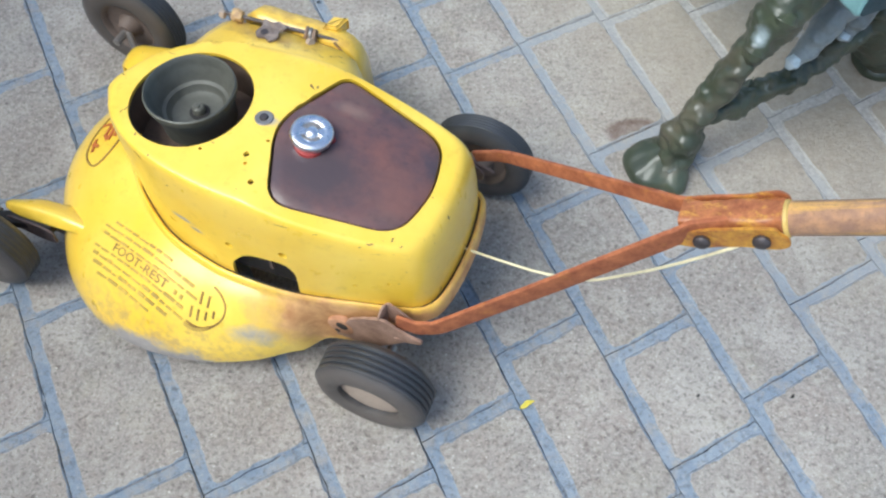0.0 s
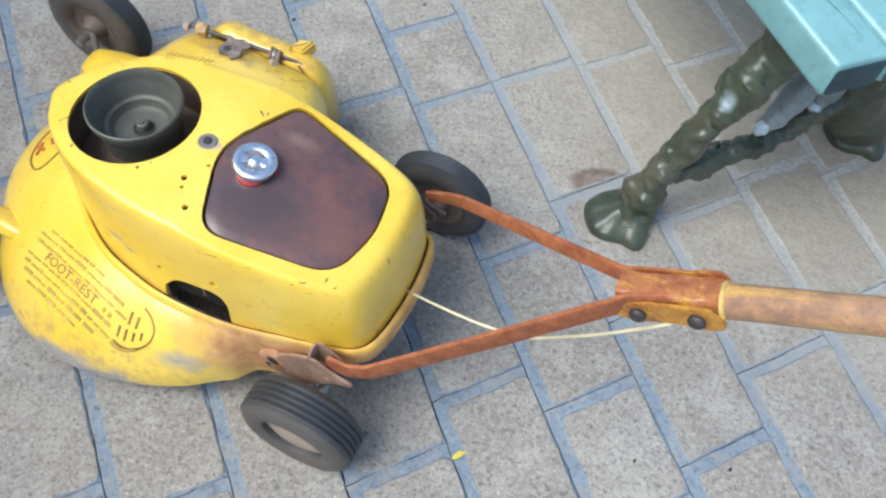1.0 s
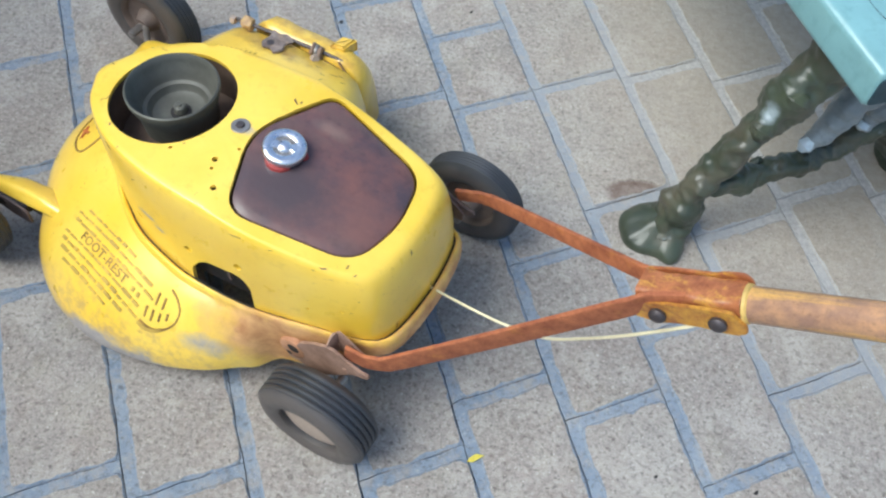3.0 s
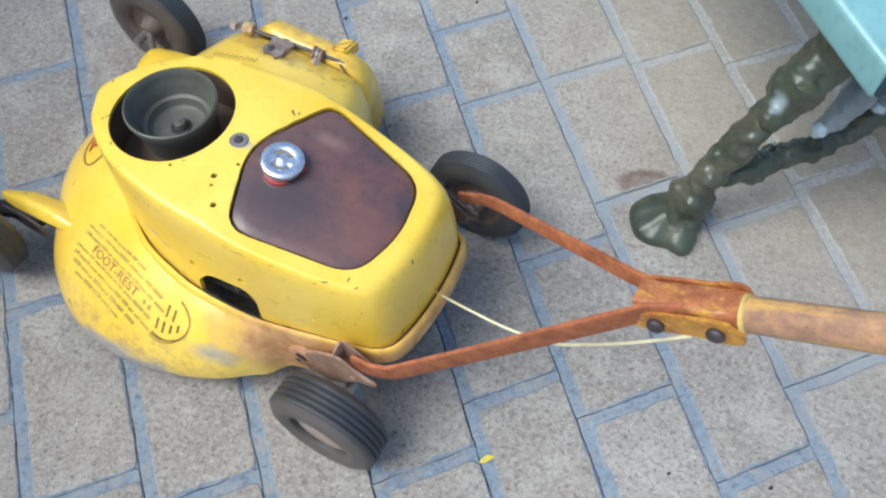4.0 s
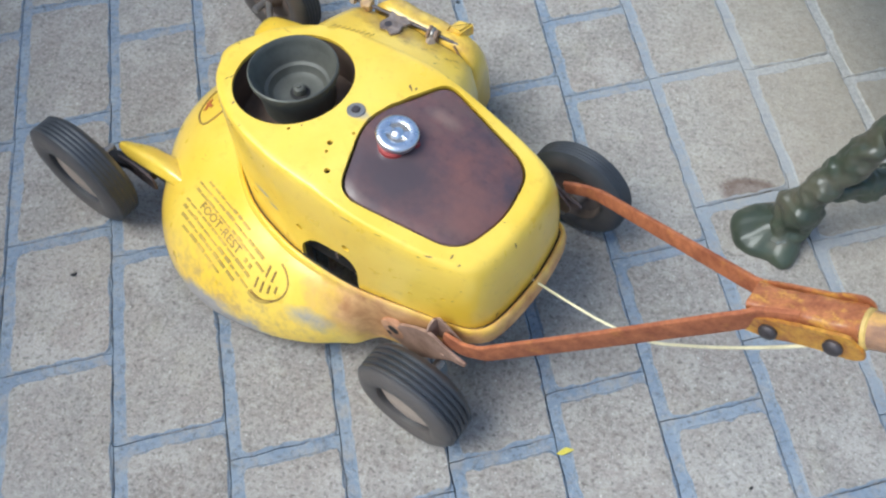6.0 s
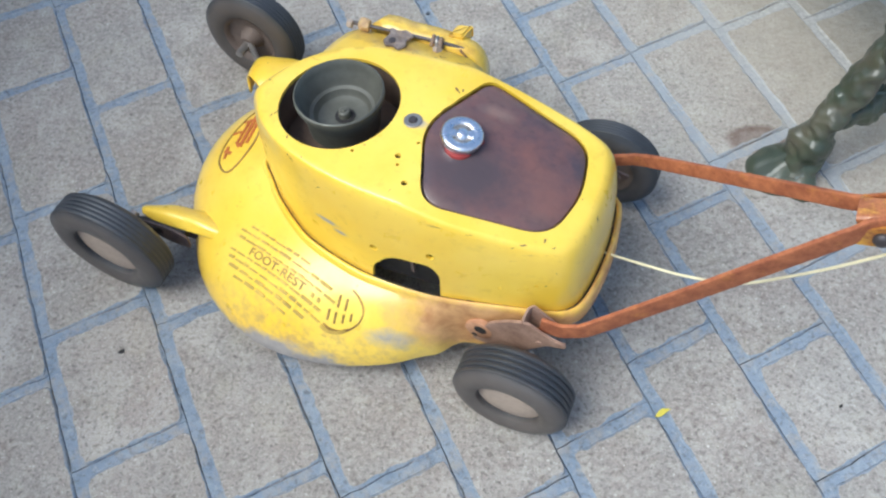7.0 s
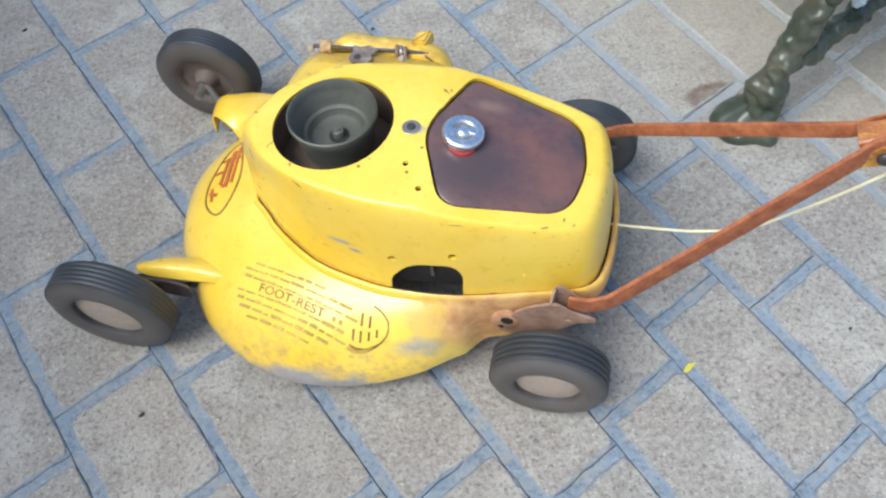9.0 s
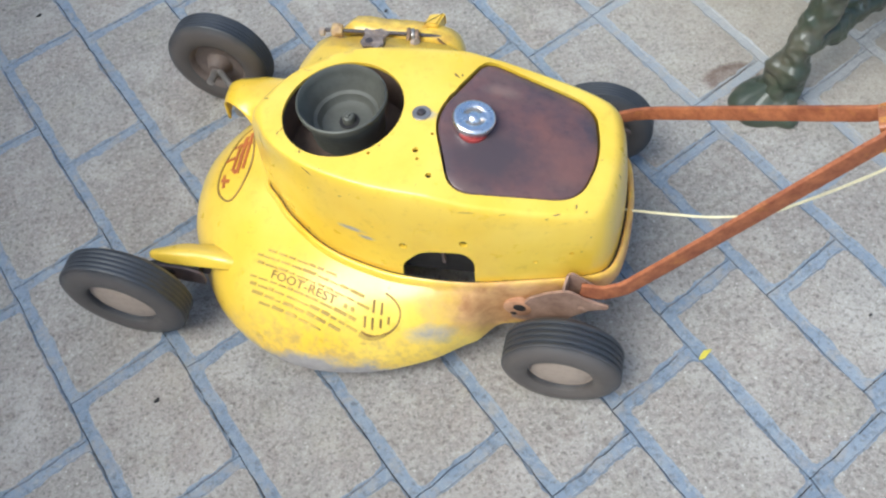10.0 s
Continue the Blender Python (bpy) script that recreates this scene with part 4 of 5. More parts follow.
# rear brackets that carry the handle: an outer plate, an inner cheek and the fold between them
for side in (-1, 1):
    y0 = -0.1215 if side < 0 else 0.140
    upright = Matrix.Translation((0, y0, 0)) @ pose(0, 0, 0, 90, 0, 0)
    lift = 0.0 if side < 0 else 0.022
    bm = slab(bmesh.new(), rounded([(0.222, 0.090 + lift), (0.228, 0.116 + lift), (0.238, 0.130 + lift), (0.246, 0.148 + lift), (0.268, 0.167 + lift), (0.286, 0.177 + lift), (0.298, 0.178 + lift), (0.314, 0.166 + lift), (0.330, 0.159 + lift), (0.345, 0.156 + lift), (0.345, 0.149 + lift), (0.322, 0.140 + lift), (0.298, 0.112 + lift), (0.272, 0.085 + lift)], 0.0035, 4), -0.002, 0.002, upright, 0.0006)
    steel = BROWN_PLATE if side < 0 else DARK_PLATE
    bracket = part("handle_bracket", bm, steel, mower, "brown rusted bracket plate bolted to the deck" if side < 0 else "dark grimy bracket plate bolted to the deck")
    inner = Matrix.Translation((0, y0 - side * 0.015, 0)) @ pose(0, 0, 0, 90, 0, 0)
    bm = slab(bmesh.new(), rounded([(0.287, 0.150 + lift), (0.289, 0.190 + lift), (0.296, 0.199 + lift), (0.312, 0.186 + lift), (0.336, 0.166 + lift), (0.336, 0.150 + lift)], 0.004, 4), -0.0015, 0.0015, inner, 0.0005)
    part("cheek", bm, steel, bracket)
    bm = slab(bmesh.new(), rounded([(-0.002, 0.0), (0.017, 0.0), (0.017, 0.040), (0.011, 0.046), (0.004, 0.040), (-0.002, 0.024)], 0.003, 3), -0.0015, 0.0015, Matrix.Translation((0.288, y0 if side < 0 else y0 - 0.015, 0.152 + lift)) @ pose(0, 0, 0, 90, 0, 90) @ pose(0, 0, 0, 0, -18, 0), 0.0005)
    part("fold", bm, steel, bracket)
    bm = lathe(bmesh.new(), [(0, -0.018), (0.0045, -0.018), (0.0045, 0.0035), (0, 0.0035)], upright @ pose(0.312, 0.142 + lift, 0), 6)
    part("pivot_bolt", bm, steel, bracket)
    bm = lathe(bmesh.new(), [(0, -0.006), (0.0185, -0.006), (0.0185, 0.0018), (0.0170, 0.0030), (0, 0.0030)], upright @ pose(0.231, 0.117 + lift, 0), 28)
    part("lug", bm, LUG if side < 0 else steel, bracket)
    # black discs painted in for the dark inside two open holes
    for x, z, r in ((0.234, 0.122, 0.0085), (0.226, 0.105, 0.0040)):
        bm = lathe(bmesh.new(), [(0, -0.0022), (r, -0.0022), (r, 0.0034), (0, 0.0034)], upright @ pose(x, z + lift, 0), 16)
        part("hole_plug", bm, BLACK, bracket)

# handle
handle_bars = []
for high, line in ((0.0142, [(0.306, -0.1145, 0.173), (0.335, -0.113, 0.171), (0.36, -0.107, 0.179), (0.47, -0.064, 0.281), (0.575, -0.024, 0.384), (0.590, -0.0165, 0.397), (0.625, -0.0105, 0.416)]),
             (0.0095, [(0.312, 0.146, 0.190), (0.346, 0.148, 0.204), (0.366, 0.143, 0.215), (0.47, 0.080, 0.302), (0.572, 0.022, 0.382), (0.592, 0.0165, 0.395), (0.640, 0.0125, 0.420)])):
    pts = [Vector(p) for p in line]
    fine = []
    for a, b in zip(pts, pts[1:]):
        fine += [a.lerp(b, s) for s in (0.08, 0.3, 0.5, 0.7, 0.92)]
    bm = tube(bmesh.new(), fine, 0.01, 16, flat=(0.003, high))
    handle_bars.append(part("handle_bar", bm, ORANGE_BAR, mower, "flat steel handle bar, orange with rust"))
GRIP = [Vector((0.590, 0, 0.392)), Vector((0.672, 0, 0.440)), Vector((1.45, 0, 0.895))]
axis = (GRIP[2] - GRIP[1]).normalized()
turnm = axis.to_track_quat("Z", "Y").to_matrix().to_4x4()
bm = lathe(bmesh.new(), [(0.0, 0.082), (0.0155, 0.082), (0.0165, 0.084), (0.0165, 0.9), (0.0155, 0.902), (0.0, 0.902)], Matrix.Identity(4), 32)
handle_tube = part("handle_tube", bm, TUBE, mower, "round handle tube with worn yellow paint over rust")
handle_tube.matrix_local = Matrix.Translation(GRIP[0]) @ turnm
bm = lathe(bmesh.new(), [(0.0164, 0.0875), (0.0183, 0.0882), (0.0180, 0.0912), (0.0164, 0.0925)], Matrix.Translation(GRIP[0]) @ turnm, 32, True)
part("handle_ring", bm, RING, mower, "pale yellow ring round the tube")
bm = bmesh.new()
tube(bm, [GRIP[0] + axis * s for s in (-0.008, -0.006, 0.0, 0.008, 0.016, 0.024, 0.032, 0.040, 0.048, 0.056, 0.064, 0.072, 0.080, 0.084, 0.0875, 0.088)], 0.02, 28, 0.0030, 90, (0.0158, 0.0160))
clamp = part("handle_clamp", bm, CLAMP, mower, "rusty orange clamp joining bars and tube")
rise = Vector((-axis.z, 0, axis.x))
CHEEK = Matrix(((axis.x, rise.x, 0, GRIP[0].x), (0, 0, -1, 0), (axis.z, rise.z, 0, GRIP[0].z), (0, 0, 0, 1)))
for outline, z0, z1, paint, label in (
        ([(-0.026, -0.0105), (0.000, -0.0180), (0.012, -0.0195), (0.028, -0.0170), (0.052, -0.0175), (0.068, -0.0205), (0.082, -0.0215), (0.092, -0.0170), (0.0925, -0.0060), (0.086, 0.0010), (0.084, 0.0090), (0.060, 0.0100), (0.02, 0.0090), (-0.010, 0.0060), (-0.026, 0.0010)], 0.0170, 0.0208, GOLD, "golden worn clamp cheek"),
        ([(-0.010, -0.0120), (0.03, -0.0160), (0.086, -0.0160), (0.091, -0.0040), (0.091, 0.0120), (0.084, 0.0195), (0.066, 0.0190), (0.058, 0.0160), (0.02, 0.0165), (-0.008, 0.0150)], -0.0190, -0.0155, CLAMP, "")):
    bm = slab(bmesh.new(), rounded(outline, 0.0035, 3), z0, z1, CHEEK, 0.0008)
    part("cheek", bm, paint, clamp, label)
for s in (0.012, 0.068):
    p = GRIP[0] + axis * s - rise * 0.006
    bm = lathe(bmesh.new(), [(0, -0.0225), (0.0055, -0.0225), (0.0068, -0.0195), (0.0066, 0.0200), (0.0080, 0.0208), (0.0085, 0.0242), (0.0068, 0.0268), (0.003, 0.0280), (0, 0.0281)], Matrix.Translation(p) @ pose(0, 0, 0, 90, 0, 0), 18)
    part("clamp_bolt", bm, BOLT, clamp, "dark round-headed bolt")
bm = tube(bmesh.new(), spline([(0.346, 0.017, 0.167), (0.409, 0.008, 0.182), (0.458, 0.002, 0.196), (0.51, -0.005, 0.225), (0.55, -0.010, 0.272), (0.589, -0.016, 0.328), (0.628, -0.020, 0.388), (0.645, -0.012, 0.402)], 40), 0.0018, 8)
part("throttle_cable", bm, CORD, mower, "thin cream cable to the handle")

# ---- park bench ----
D2, N2 = Vector((0.449, -0.8935, 0)), Vector((0.8935, 0.449, 0))
BENCH = Vector((0.40, 0.90, 0))
SHIFT = Vector((0.012, -0.012, 0))
bench = thing("park_bench", Matrix.Translation(BENCH + SHIFT), "park bench with teal wooden slats and green cast iron legs", "bench")
along, across = Vector((-0.36, 0.933, 0)).normalized(), Vector((0.933, 0.36, 0)).normalized()
turn = Matrix.Translation(Vector((0.464, 0.779, 0)) - BENCH) @ Matrix(((across.x, along.x, 0, 0), (across.y, along.y, 0, 0), (0, 0, 1, 0), (0, 0, 0, 1)))


def lengthwise(a, wide, z0, z1, length):
    """A plank of the seat with well rounded edges and slightly drawn-in ends."""
    bm = bmesh.new()
    shape = rounded([(a, z0), (a + wide, z0), (a + wide, z1), (a, z1)], 0.0095, 6)
    mid = Vector((a + wide / 2, (z0 + z1) / 2))
    rings = []
    for y, inset in ((0.0, 0.0042), (0.0012, 0.0018), (0.0045, 0.0), (0.3, 0.0), (length - 0.0045, 0.0), (length, 0.0042)):
        rings.append([bm.verts.new(turn @ Vector((mid.x + (x - mid.x) * (1 - 2 * inset / wide), y, mid.y + (z - mid.y) * (1 - 2 * inset / (z1 - z0))))) for x, z in shape])
    for p, q in zip(rings, rings[1:]):
        for i in range(len(p)):
            k = (i + 1) % len(p)
            bm.faces.new((p[i], p[k], q[k], q[i]))
    bm.faces.new(rings[0]), bm.faces.new(rings[-1])
    return bm


for i in range(5):
    a = 0.080 * i
    bm = lengthwise(a, 0.0765, 0.407, 0.457, 1.5)
    slat = part("seat_slat", bm, SLAT, bench, "weathered teal painted wooden slat with fine cracks")
    # thin dark cap puts the shade of the end face into its colour
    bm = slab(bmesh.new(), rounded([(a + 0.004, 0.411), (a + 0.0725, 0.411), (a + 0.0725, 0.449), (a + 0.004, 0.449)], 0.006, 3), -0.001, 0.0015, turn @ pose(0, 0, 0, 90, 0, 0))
    part("end_grain", bm, SLAT_END_SHADE, slat, "end of the slat, its shade painted as dark teal")
for x, y in ((0.047, 0.140), (0.127, 0.140)):
    bm = lathe(bmesh.new(), [(0.0, 0.455), (0.0125, 0.455), (0.012, 0.459), (0.008, 0.4625), (0.0, 0.4635)], turn @ Matrix.Translation((x, y, 0)), 24)
    part("screw", bm, STEEL, bench, "round-headed screw")


SPLIT = plain("dark_split", (0.030, 0.040, 0.042), 0.9, 0, 0.3, 80, 0.0)
for a, b0, b1, wide in ((0.052, 0.02, 0.16, 0.0012), (0.030, 0.10, 0.34, 0.0010), (0.118, 0.03, 0.22, 0.0018), (0.136, 0.012, 0.10, 0.0012), (0.190, 0.02, 0.18, 0.0016)):
    bm = bmesh.new()
    rows = []
    for j in range(13):
        y = b0 + 0.002 + (b1 - b0) * j / 12
        x = a + 0.005 * noise.noise(Vector((a * 90, y * 26, 1.0)))
        half = wide * (0.10 + math.sin(math.pi * j / 12)) * (0.30 + 0.16 * noise.noise(Vector((y * 120, a * 50, 3.0))))
        rows.append([bm.verts.new(turn @ Vector((x + d, y, 0.4574))) for d in (-half, half)])
    for p, q in zip(rows, rows[1:]):
        bm.faces.new((p[0], p[1], q[1], q[0]))
    part("split", bm, SPLIT, bench, "dark split along the grain")


def iron(name, pts, rads, material=None, rough=0.007, label="", freq=26):
    n = len(pts) * 20
    line = spline(pts, n)
    r = list(np.interp(np.linspace(0, 1, n), np.linspace(0, 1, len(rads)), rads))
    bm = tube(bmesh.new(), [p - BENCH for p in line], r, 36, rough, freq)
    bm.normal_update()
    for v in bm.verts:
        v.co += v.normal * (0.55 * rough * noise.noise(v.co * 60) + 0.28 * rough * noise.noise(v.co * 130))
    return part(name, bm, material or GREEN_IRON, bench, label, 180)


iron("leg", [(0.368, 0.886, 0.025), (0.372, 0.886, 0.07), (0.384, 0.891, 0.115), (0.408, 0.903, 0.165), (0.435, 0.917, 0.22), (0.462, 0.931, 0.268), (0.492, 0.946, 0.315), (0.53, 0.965, 0.37), (0.56, 0.98, 0.412)],
     [0.036, 0.029, 0.023, 0.023, 0.026, 0.034, 0.031, 0.041, 0.038], None, 0.0095, "glossy green cast iron leg with knobbly ornament", 30)
# flat splayed paw foot with one blunt toe
PAW = [(0.294, 0.900), (0.293, 0.878), (0.301, 0.851), (0.320, 0.838), (0.349, 0.832), (0.358, 0.825), (0.368, 0.820), (0.380, 0.824), (0.390, 0.842), (0.397, 0.866), (0.404, 0.893), (0.396, 0.924), (0.364, 0.936), (0.328, 0.928), (0.304, 0.914)]
heart = Vector((0.364, 0.886, 0))
reach = polar(PAW, heart[:2], 96)
bm = bmesh.new()
rings = []
for s, z in ((0.97, -0.001), (1.0, 0.003), (1.0, 0.007), (0.975, 0.012), (0.92, 0.017), (0.82, 0.023), (0.68, 0.029), (0.52, 0.036), (0.36, 0.044), (0.2, 0.052), (0.06, 0.056)):
    ring = []
    for i, d in enumerate(reach):
        a = -math.pi + 2 * math.pi * i / len(reach)
        q = heart - BENCH + Vector((d * s * math.cos(a), d * s * math.sin(a), z))
        lump = 0.0035 * noise.noise(q * 45) + 0.0016 * noise.noise(q * 110)
        ring.append(bm.verts.new(q + Vector((0.4 * lump * math.cos(a), 0.4 * lump * math.sin(a), lump if z > 0.008 else 0.0))))
    rings.append(ring)
for p, q in zip(rings, rings[1:]):
    for i in range(len(p)):
        k = (i + 1) % len(p)
        bm.faces.new((p[i], p[k], q[k], q[i]))
bm.faces.new(rings[-1])
paw = part("foot", bm, GREEN_IRON, bench, "splayed glossy green paw foot", 180)
hind = new("foot", paw.data)
hind.parent = bench
hind.matrix_local = Matrix.Translation((0.447, 0.220, 0))
tagged(hind, "splayed glossy green paw foot")
iron("leg_brace", [(0.395, 0.897, 0.105), (0.426, 0.913, 0.100), (0.466, 0.934, 0.095), (0.503, 0.952, 0.096), (0.565, 0.983, 0.098), (0.605, 1.003, 0.114), (0.641, 1.021, 0.140), (0.69, 1.046, 0.17)],
     [0.014, 0.018, 0.022, 0.018, 0.020, 0.018, 0.023, 0.030], None, 0.008, "glossy green cast iron brace between the legs", 34)
iron("leg", [(0.60, 1.0, 0.412), (0.655, 1.03, 0.33), (0.685, 1.046, 0.24), (0.705, 1.056, 0.16), (0.750, 1.078, 0.085), (0.795, 1.092, 0.035)],
     [0.034, 0.040, 0.044, 0.050, 0.046, 0.040], None, 0.008, "glossy green cast iron leg with knobbly ornament", 44)
for leaf, wide in (([(0.541, 0.968, 0.138), (0.555, 0.976, 0.160), (0.578, 0.990, 0.200), (0.602, 1.004, 0.250), (0.622, 1.016, 0.310)], [0.011, 0.016, 0.024, 0.028, 0.026]),
                   ([(0.626, 1.008, 0.155), (0.632, 1.012, 0.172), (0.636, 1.014, 0.205), (0.638, 1.018, 0.250), (0.636, 1.024, 0.310)], [0.010, 0.015, 0.020, 0.024, 0.024])):
    iron("scroll", leaf, wide, GREY_IRON, 0.006, "dull grey-blue cast leaf scroll", 44)
    tip = [Vector(leaf[0]).lerp(Vector(leaf[1]), s) + Vector((-0.003, -0.003, 0.004)) for s in (-0.25, 0.15, 0.6)]
    iron("scroll_tip", tip, [0.004, 0.013, 0.009], PALE_IRON, 0.003, "bare pale blue tip of the scroll", 60)
for x, y, z, r in ((0.436, 0.902, 0.235, 0.018), (0.462, 0.914, 0.285, 0.021), (0.402, 0.892, 0.150, 0.012), (0.390, 0.904, 0.118, 0.012), (0.480, 0.955, 0.104, 0.011)):
    iron("boss", [(x - 0.007, y - 0.006, z - 0.016), (x, y, z), (x + 0.007, y + 0.006, z + 0.016)], [0.1 * r, 0.7 * r, r, 0.7 * r, 0.1 * r], None, 0.005, "", 40)

for ob in [o for o in bench.children if o.name.split(".")[0] in ("leg", "foot", "leg_brace")]:
    twin = new(ob.name.split(".")[0], ob.data)
    twin.parent = bench
    twin.matrix_local = Matrix.Translation(along * 1.28)
    tagged(twin, "glossy green cast iron, like the other end")

# ---- unseen wall, added to block sun from the left of the paving ----
RENDER = plain("wall_render", (0.20, 0.18, 0.16), 0.9, 0, 0.15, 6, 0.3)
bm = slab(bmesh.new(), [(-2.00, -5.0), (-1.80, -5.0), (-1.80, 9.0), (-2.00, 9.0)], -0.02, 1.60)
shade_wall = part("wall_west", bm, RENDER, None)
tagged(shade_wall, "unseen low plain rendered wall, added to shade the left of the paving", "wall", "", "structure")

# ---- ground ----
SOIL = plain("dark_soil", (0.035, 0.032, 0.03), 0.95, 0, 0.4, 40, 0.3)
bm = slab(bmesh.new(), [(-40, -40), (40, -40), (40, 40), (-40, 40)], -0.3, -0.012)
ground = part("ground", bm, SOIL, None, "paved ground of grey-brown pavers with pale mortar joints")
tagged(ground, "", "ground", "", "structure")


# long joints, course by course: how far each lies across at two places along it
COURSES = {-3: (-0.570, -0.578), -2: (-0.420, -0.430), -1: (-0.258, -0.270), 0: (-0.103, -0.119), 1: (0.066, 0.028), 2: (0.228, 0.166), 3: (0.386, 0.311), 4: (0.540, 0.455), 5: (0.700, 0.604),
           6: (0.882, 0.755), 7: (1.050, 0.920), 8: (1.215, 1.080)}


def course(u, k):
    far, near = COURSES[max(-3, min(8, k))]
    beyond = max(0, k - 8) - max(0, -3 - k)
    s = (max(-2.4, min(0.6, u)) + 1.3) / 0.9
    return far + (near - far) * s + beyond * 0.148


def paver_point(u, k, side=0.0):
    return D2.xy * u + N2.xy * (course(u, k) + side)


JOINTS = {-3: (-1.36, -1.09, -0.809, -0.53), -2: (-1.419, -1.117, -0.874, -0.650, -0.39), -1: (-1.614, -1.300, -1.044, -0.814, -0.510), 0: (-1.577, -1.205, -0.95, -0.70, -0.453),
          1: (-1.533, -1.285, -0.97, -0.65, -0.343), 2: (-1.400, -1.14, -0.88, -0.63, -0.380), 3: (-1.55, -1.273, -1.002, -0.72, -0.441, -0.159), 4: (-1.44, -1.137, -0.952, -0.622, -0.365, -0.190),
          5: (-1.48, -1.219, -0.955, -0.680, -0.45, -0.222), 6: (-1.22, -0.931, -0.577, -0.304), 7: (-1.16, -0.872, -0.60, -0.34)}


def paver_mesh(bm, u0, u1, k, rng):
    """One paver between two cross joints: rounded corners, ragged edges, mortar lapping over its rim."""
    g, gap = 0.0072, 0.0098
    a, b = u0 + g, u1 - gap
    corner = [paver_point(a, k, g), paver_point(b, k, g), paver_point(b, k + 1, -gap), paver_point(a, k + 1, -gap)]
    steps = [0.0, 0.025, 0.06] + [0.1 + 0.8 * i / 17 for i in range(18)] + [0.94, 0.975]
    dense = []
    for i in range(4):
        p, q = corner[i], corner[(i + 1) % 4]
        dense += [p.lerp(q, s) for s in steps]
    c = sum(corner, Vector((0, 0))) / 4
    seed = rng.random() * 50
    tilt = (rng.uniform(-0.006, 0.006), rng.uniform(-0.006, 0.006))
    n = len(steps)
    pts, lap = [], []
    for i, p in enumerate(dense):
        q = p.copy()
        near = min(i % n, n - i % n)
        q = q + (c - q).normalized() * (0.0050, 0.0018, 0.0004)[near] if near < 3 else q
        w = noise.noise(Vector((q.x * 22 + seed, q.y * 22, 0))) * 0.0034 + noise.noise(Vector((q.x * 95 + seed, q.y * 95, 4.0))) * 0.0020
        pts.append(q + (q - c).normalized() * w)
        lap.append(0.0030 + 0.0036 * max(-0.8, noise.noise(Vector((q.x * 60, q.y * 60 + seed, 7.0)))) + 0.0022 * noise.noise(Vector((q.x * 170, q.y * 170 + seed, 2.0))))
    layers = []
    for lapped, z in ((None, -0.013), (0.0, -0.0022), (0.45, -0.0007), (1.0, -0.0001), (1.6, 0.0)):
        ring = []
        for p, wide in zip(pts, lap):
            r = p + (c - p).normalized() * (-0.001 if lapped is None else max(0.0012, wide) * lapped)
            ring.append(bm.verts.new((*r, z + ((p.x - c.x) * tilt[0] + (p.y - c.y) * tilt[1] if z > -0.01 else 0))))
        layers.append(ring)
    for row, (lo, hi) in enumerate(zip(layers, layers[1:])):
        for i in range(len(pts)):
            j = (i + 1) % len(pts)
            bm.faces.new((lo[i], lo[j], hi[j], hi[i])).material_index = 1 if row in (1, 2) else 0
    bm.faces.new(layers[-1])


def mortar_cell(bm, u0, u1, k):
    """The mortar that surrounds one paver, with a thin open crack along two of its sides."""
    a, b, lo, hi = u0 - 0.0095 + 0.0016, u1 - 0.0095, -0.0095 + 0.0016, -0.0095
    corner = [paver_point(a, k, lo), paver_point(b, k, lo), paver_point(b, k + 1, hi), paver_point(a, k + 1, hi)]
    ring = []
    for i in range(4):
        p, q = corner[i], corner[(i + 1) % 4]
        for s in np.linspace(0, 1, 21)[:-1]:
            r = p.lerp(q, s)
            w = Vector((noise.noise(Vector((r.x * 45, r.y * 45, 3.0))), noise.noise(Vector((r.x * 45, r.y * 45, 9.0))))) * 0.0026 + Vector((noise.noise(Vector((r.x * 150, r.y * 150, 3.0))), noise.noise(Vector((r.x * 150, r.y * 150, 9.0))))) * 0.0010
            ring.append(r + w)
    top = [bm.verts.new((*p, -0.0024 + 0.0012 * noise.noise(Vector((p.x * 30, p.y * 30, 5.0))))) for p in ring]
    low = [bm.verts.new((*p, -0.013)) for p in ring]
    bm.faces.new(top)
    for i in range(len(ring)):
        j = (i + 1) % len(ring)
        bm.faces.new((low[i], low[j], top[j], top[i]))


def plain_cell(verts, faces, a, b, k, g, z):
    """A low-cost block for paving and mortar out of the camera's reach."""
    n = len(verts)
    flat = [paver_point(a, k, g), paver_point(b, k, g), paver_point(b, k + 1, -abs(g)), paver_point(a, k + 1, -abs(g))]
    verts += [(p.x, p.y, z) for p in flat] + [(p.x, p.y, -0.013) for p in flat]
    faces += [(n, n + 1, n + 2, n + 3)] + [(n + i, n + 4 + i, n + 4 + (i + 1) % 4, n + (i + 1) % 4) for i in range(4)]


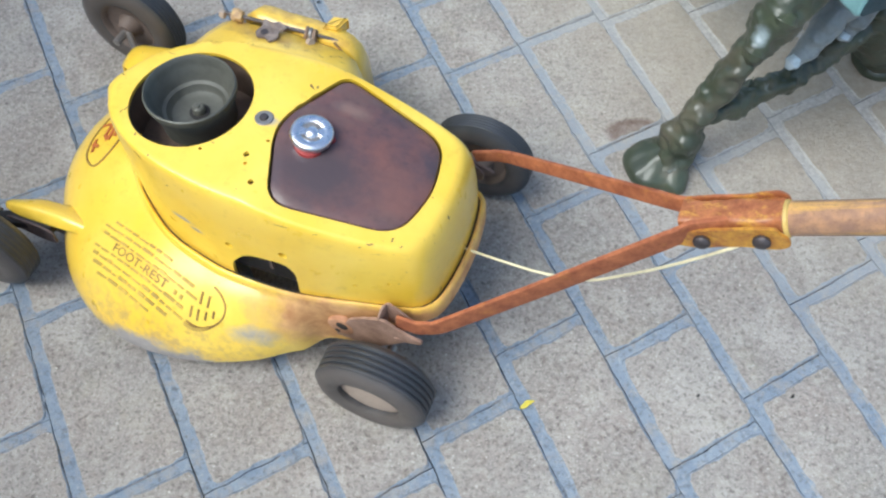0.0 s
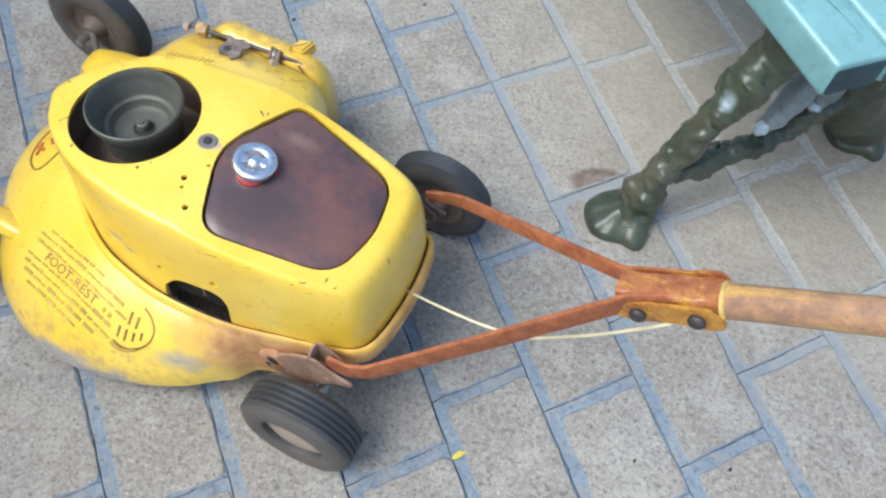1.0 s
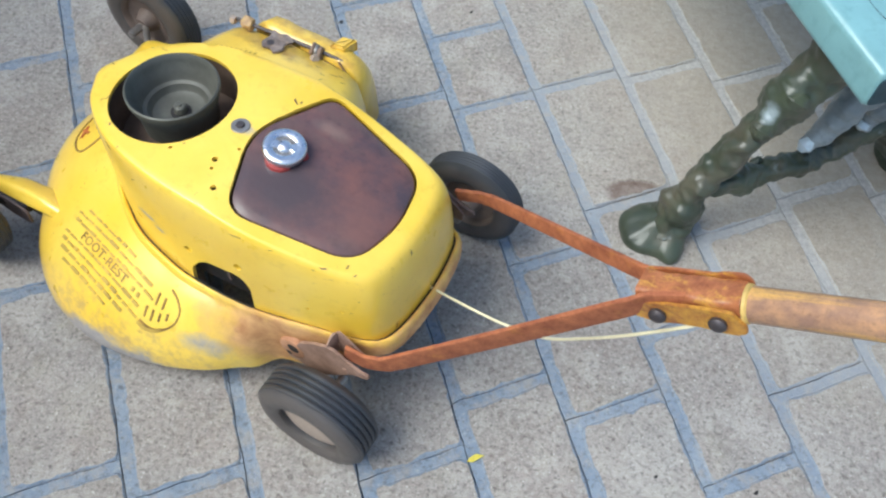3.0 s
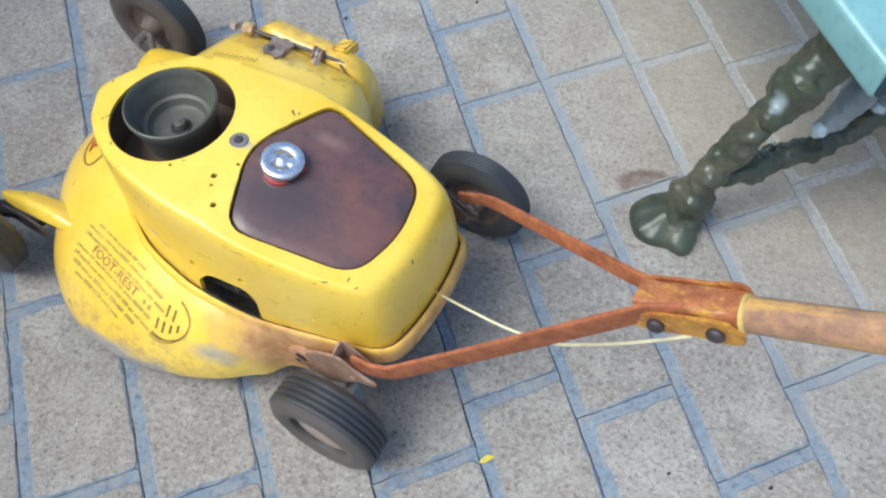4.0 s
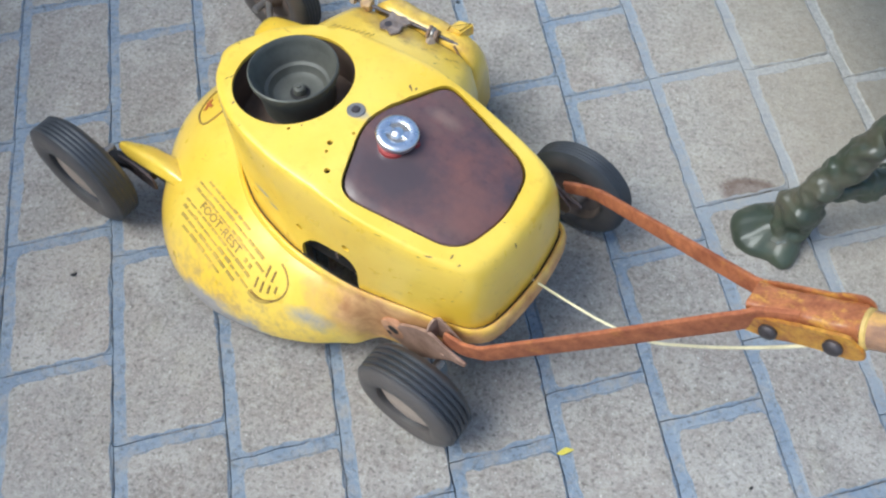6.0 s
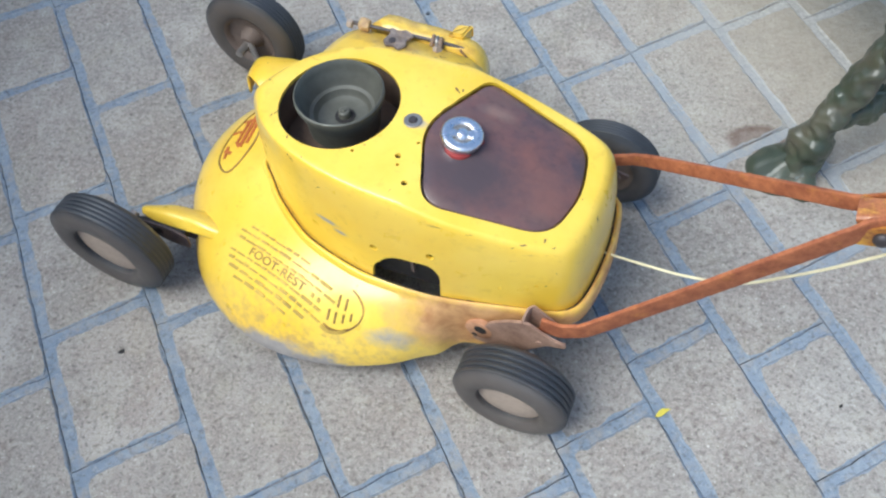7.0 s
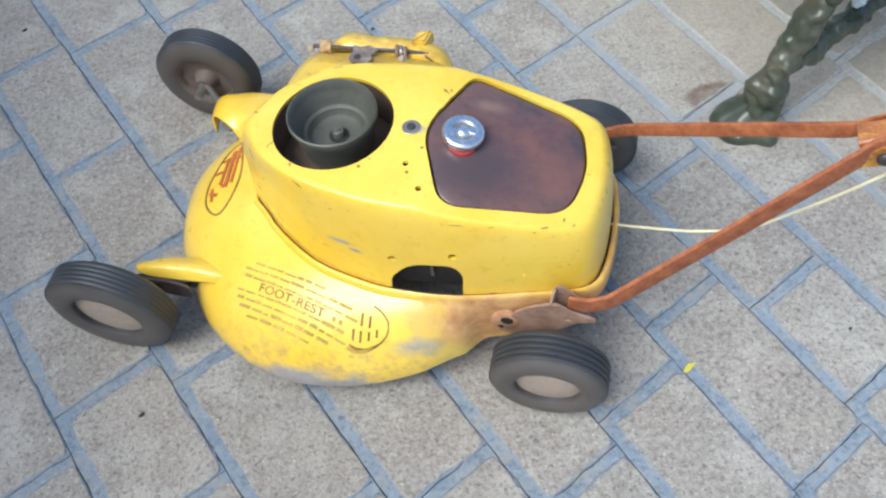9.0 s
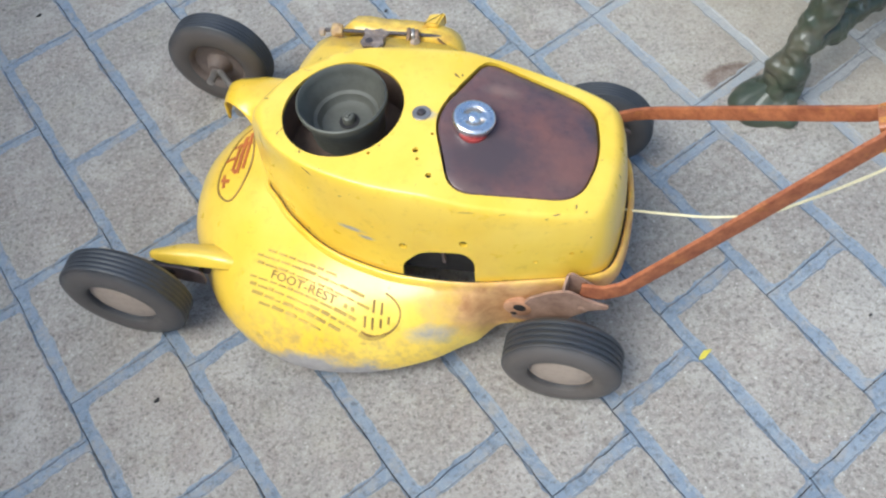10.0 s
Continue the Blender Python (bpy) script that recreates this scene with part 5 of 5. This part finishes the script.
far_verts, far_faces, bed_verts, bed_faces = [], [], [], []
rng = random.Random(5)
mortar_bm = bmesh.new()
far_bm = bmesh.new()
for k in range(-42, 46):
    cuts = sorted(JOINTS.get(k, (-0.9 + rng.uniform(-0.12, 0.12),)))
    while cuts[0] > -8.0:
        cuts.insert(0, cuts[0] - rng.uniform(0.215, 0.30))
    while cuts[-1] < 5.0:
        cuts.append(cuts[-1] + rng.uniform(0.215, 0.30))
    for u0, u1 in zip(cuts, cuts[1:]):
        mid = 0.5 * (u0 + u1)
        if not (-14 <= k <= 20 and -3.2 < mid < 0.8):
            plain_cell(far_verts, far_faces, u0 + 0.0095, u1 - 0.0095, k, 0.0095, 0.0)
            plain_cell(bed_verts, bed_faces, u0 - 0.0095, u1 - 0.0095, k, -0.0095, -0.0035)
            continue
        mortar_cell(mortar_bm, u0, u1, k)
        near = -7 <= k <= 11 and -2.15 < 0.5 * (u0 + u1) < 0.1
        if near:
            bm = bmesh.new()
            paver_mesh(bm, u0, u1, k, rng)
            part("paver", bm, BRICK, ground, "", 50).data.materials.append(MORTAR)
        else:
            paver_mesh(far_bm, u0, u1, k, rng)
mortar = part("mortar", mortar_bm, MORTAR, ground, "rough grey-blue mortar joints", 60)
tagged(mortar, "", "", "", "stuff")
far = part("paving", far_bm, BRICK, ground, "", 50)
far.data.materials.append(MORTAR)
tagged(far, "", "", "", "stuff")

for name, verts, faces, material in (("paving", far_verts, far_faces, BRICK), ("mortar", bed_verts, bed_faces, MORTAR)):
    me = bpy.data.meshes.new(name)
    me.from_pydata(verts, [], faces)
    me.materials.append(material)
    ob = new(name, me)
    ob.parent = ground
    tagged(ob, "", "", "", "stuff")

# ---- small things ----
bm = slab(bmesh.new(), rounded([(-0.012, -0.002), (-0.004, -0.005), (0.013, 0.0), (0.002, 0.005), (-0.006, 0.002)], 0.002), 0, 0.0012, pose(0.111, 0.466, 0.001, 3, -5, 20))
leaf = part("fallen_leaf", bm, LEAF, None)
tagged(leaf, "small yellow leaf lying in a paving joint", "leaf")

bm = bmesh.new()
gr = random.Random(3)
for i in range(420):
    a, r = gr.uniform(0, 2 * math.pi), 0.11 * gr.random() ** 0.7
    base = Vector((r * math.cos(a), r * math.sin(a), 0))
    lean = Vector((gr.uniform(-1, 1), gr.uniform(-1, 1), 0)) * 0.06 + base * 0.5
    h = gr.uniform(0.05, 0.14)
    side = Vector((gr.uniform(-1, 1), gr.uniform(-1, 1), 0)).normalized() * 0.0022
    rows = []
    for s in (0.0, 0.4, 0.75, 1.0):
        p = base + lean * s * s + Vector((0, 0, h * (s - 0.25 * s * s)))
        rows.append((bm.verts.new(p - side * (1.05 - s)), bm.verts.new(p + side * (1.05 - s))))
    for (p, q), (r2, s2) in zip(rows, rows[1:]):
        bm.faces.new((p, q, s2, r2))
tuft = part("grass_tuft", bm, GRASS, None)
tuft.matrix_world = pose(-1.165, 1.655, -0.002)
tagged(tuft, "dark green tuft of grass growing from the paving", "grass")
for x, y, r in ((-0.655, 0.570, 0.0045), (0.481, 0.466, 0.0035), (-0.900, 1.463, 0.005), (-0.216, 1.273, 0.0035), (0.350, 0.471, 0.003), (0.025, 1.341, 0.003)):
    bm = slab(bmesh.new(), [(r * (1 + 0.4 * math.sin(3 * a)) * math.cos(a), 0.6 * r * math.sin(a)) for a in np.linspace(0, 2 * math.pi, 10, False)], 0, 0.002, pose(x, y, 0.001, 0, 0, 40))
    crumb = part("crumb", bm, BLACK, None)
    tagged(crumb, "small dark crumb of dirt on a paver", "debris", "crumbs on the paving")
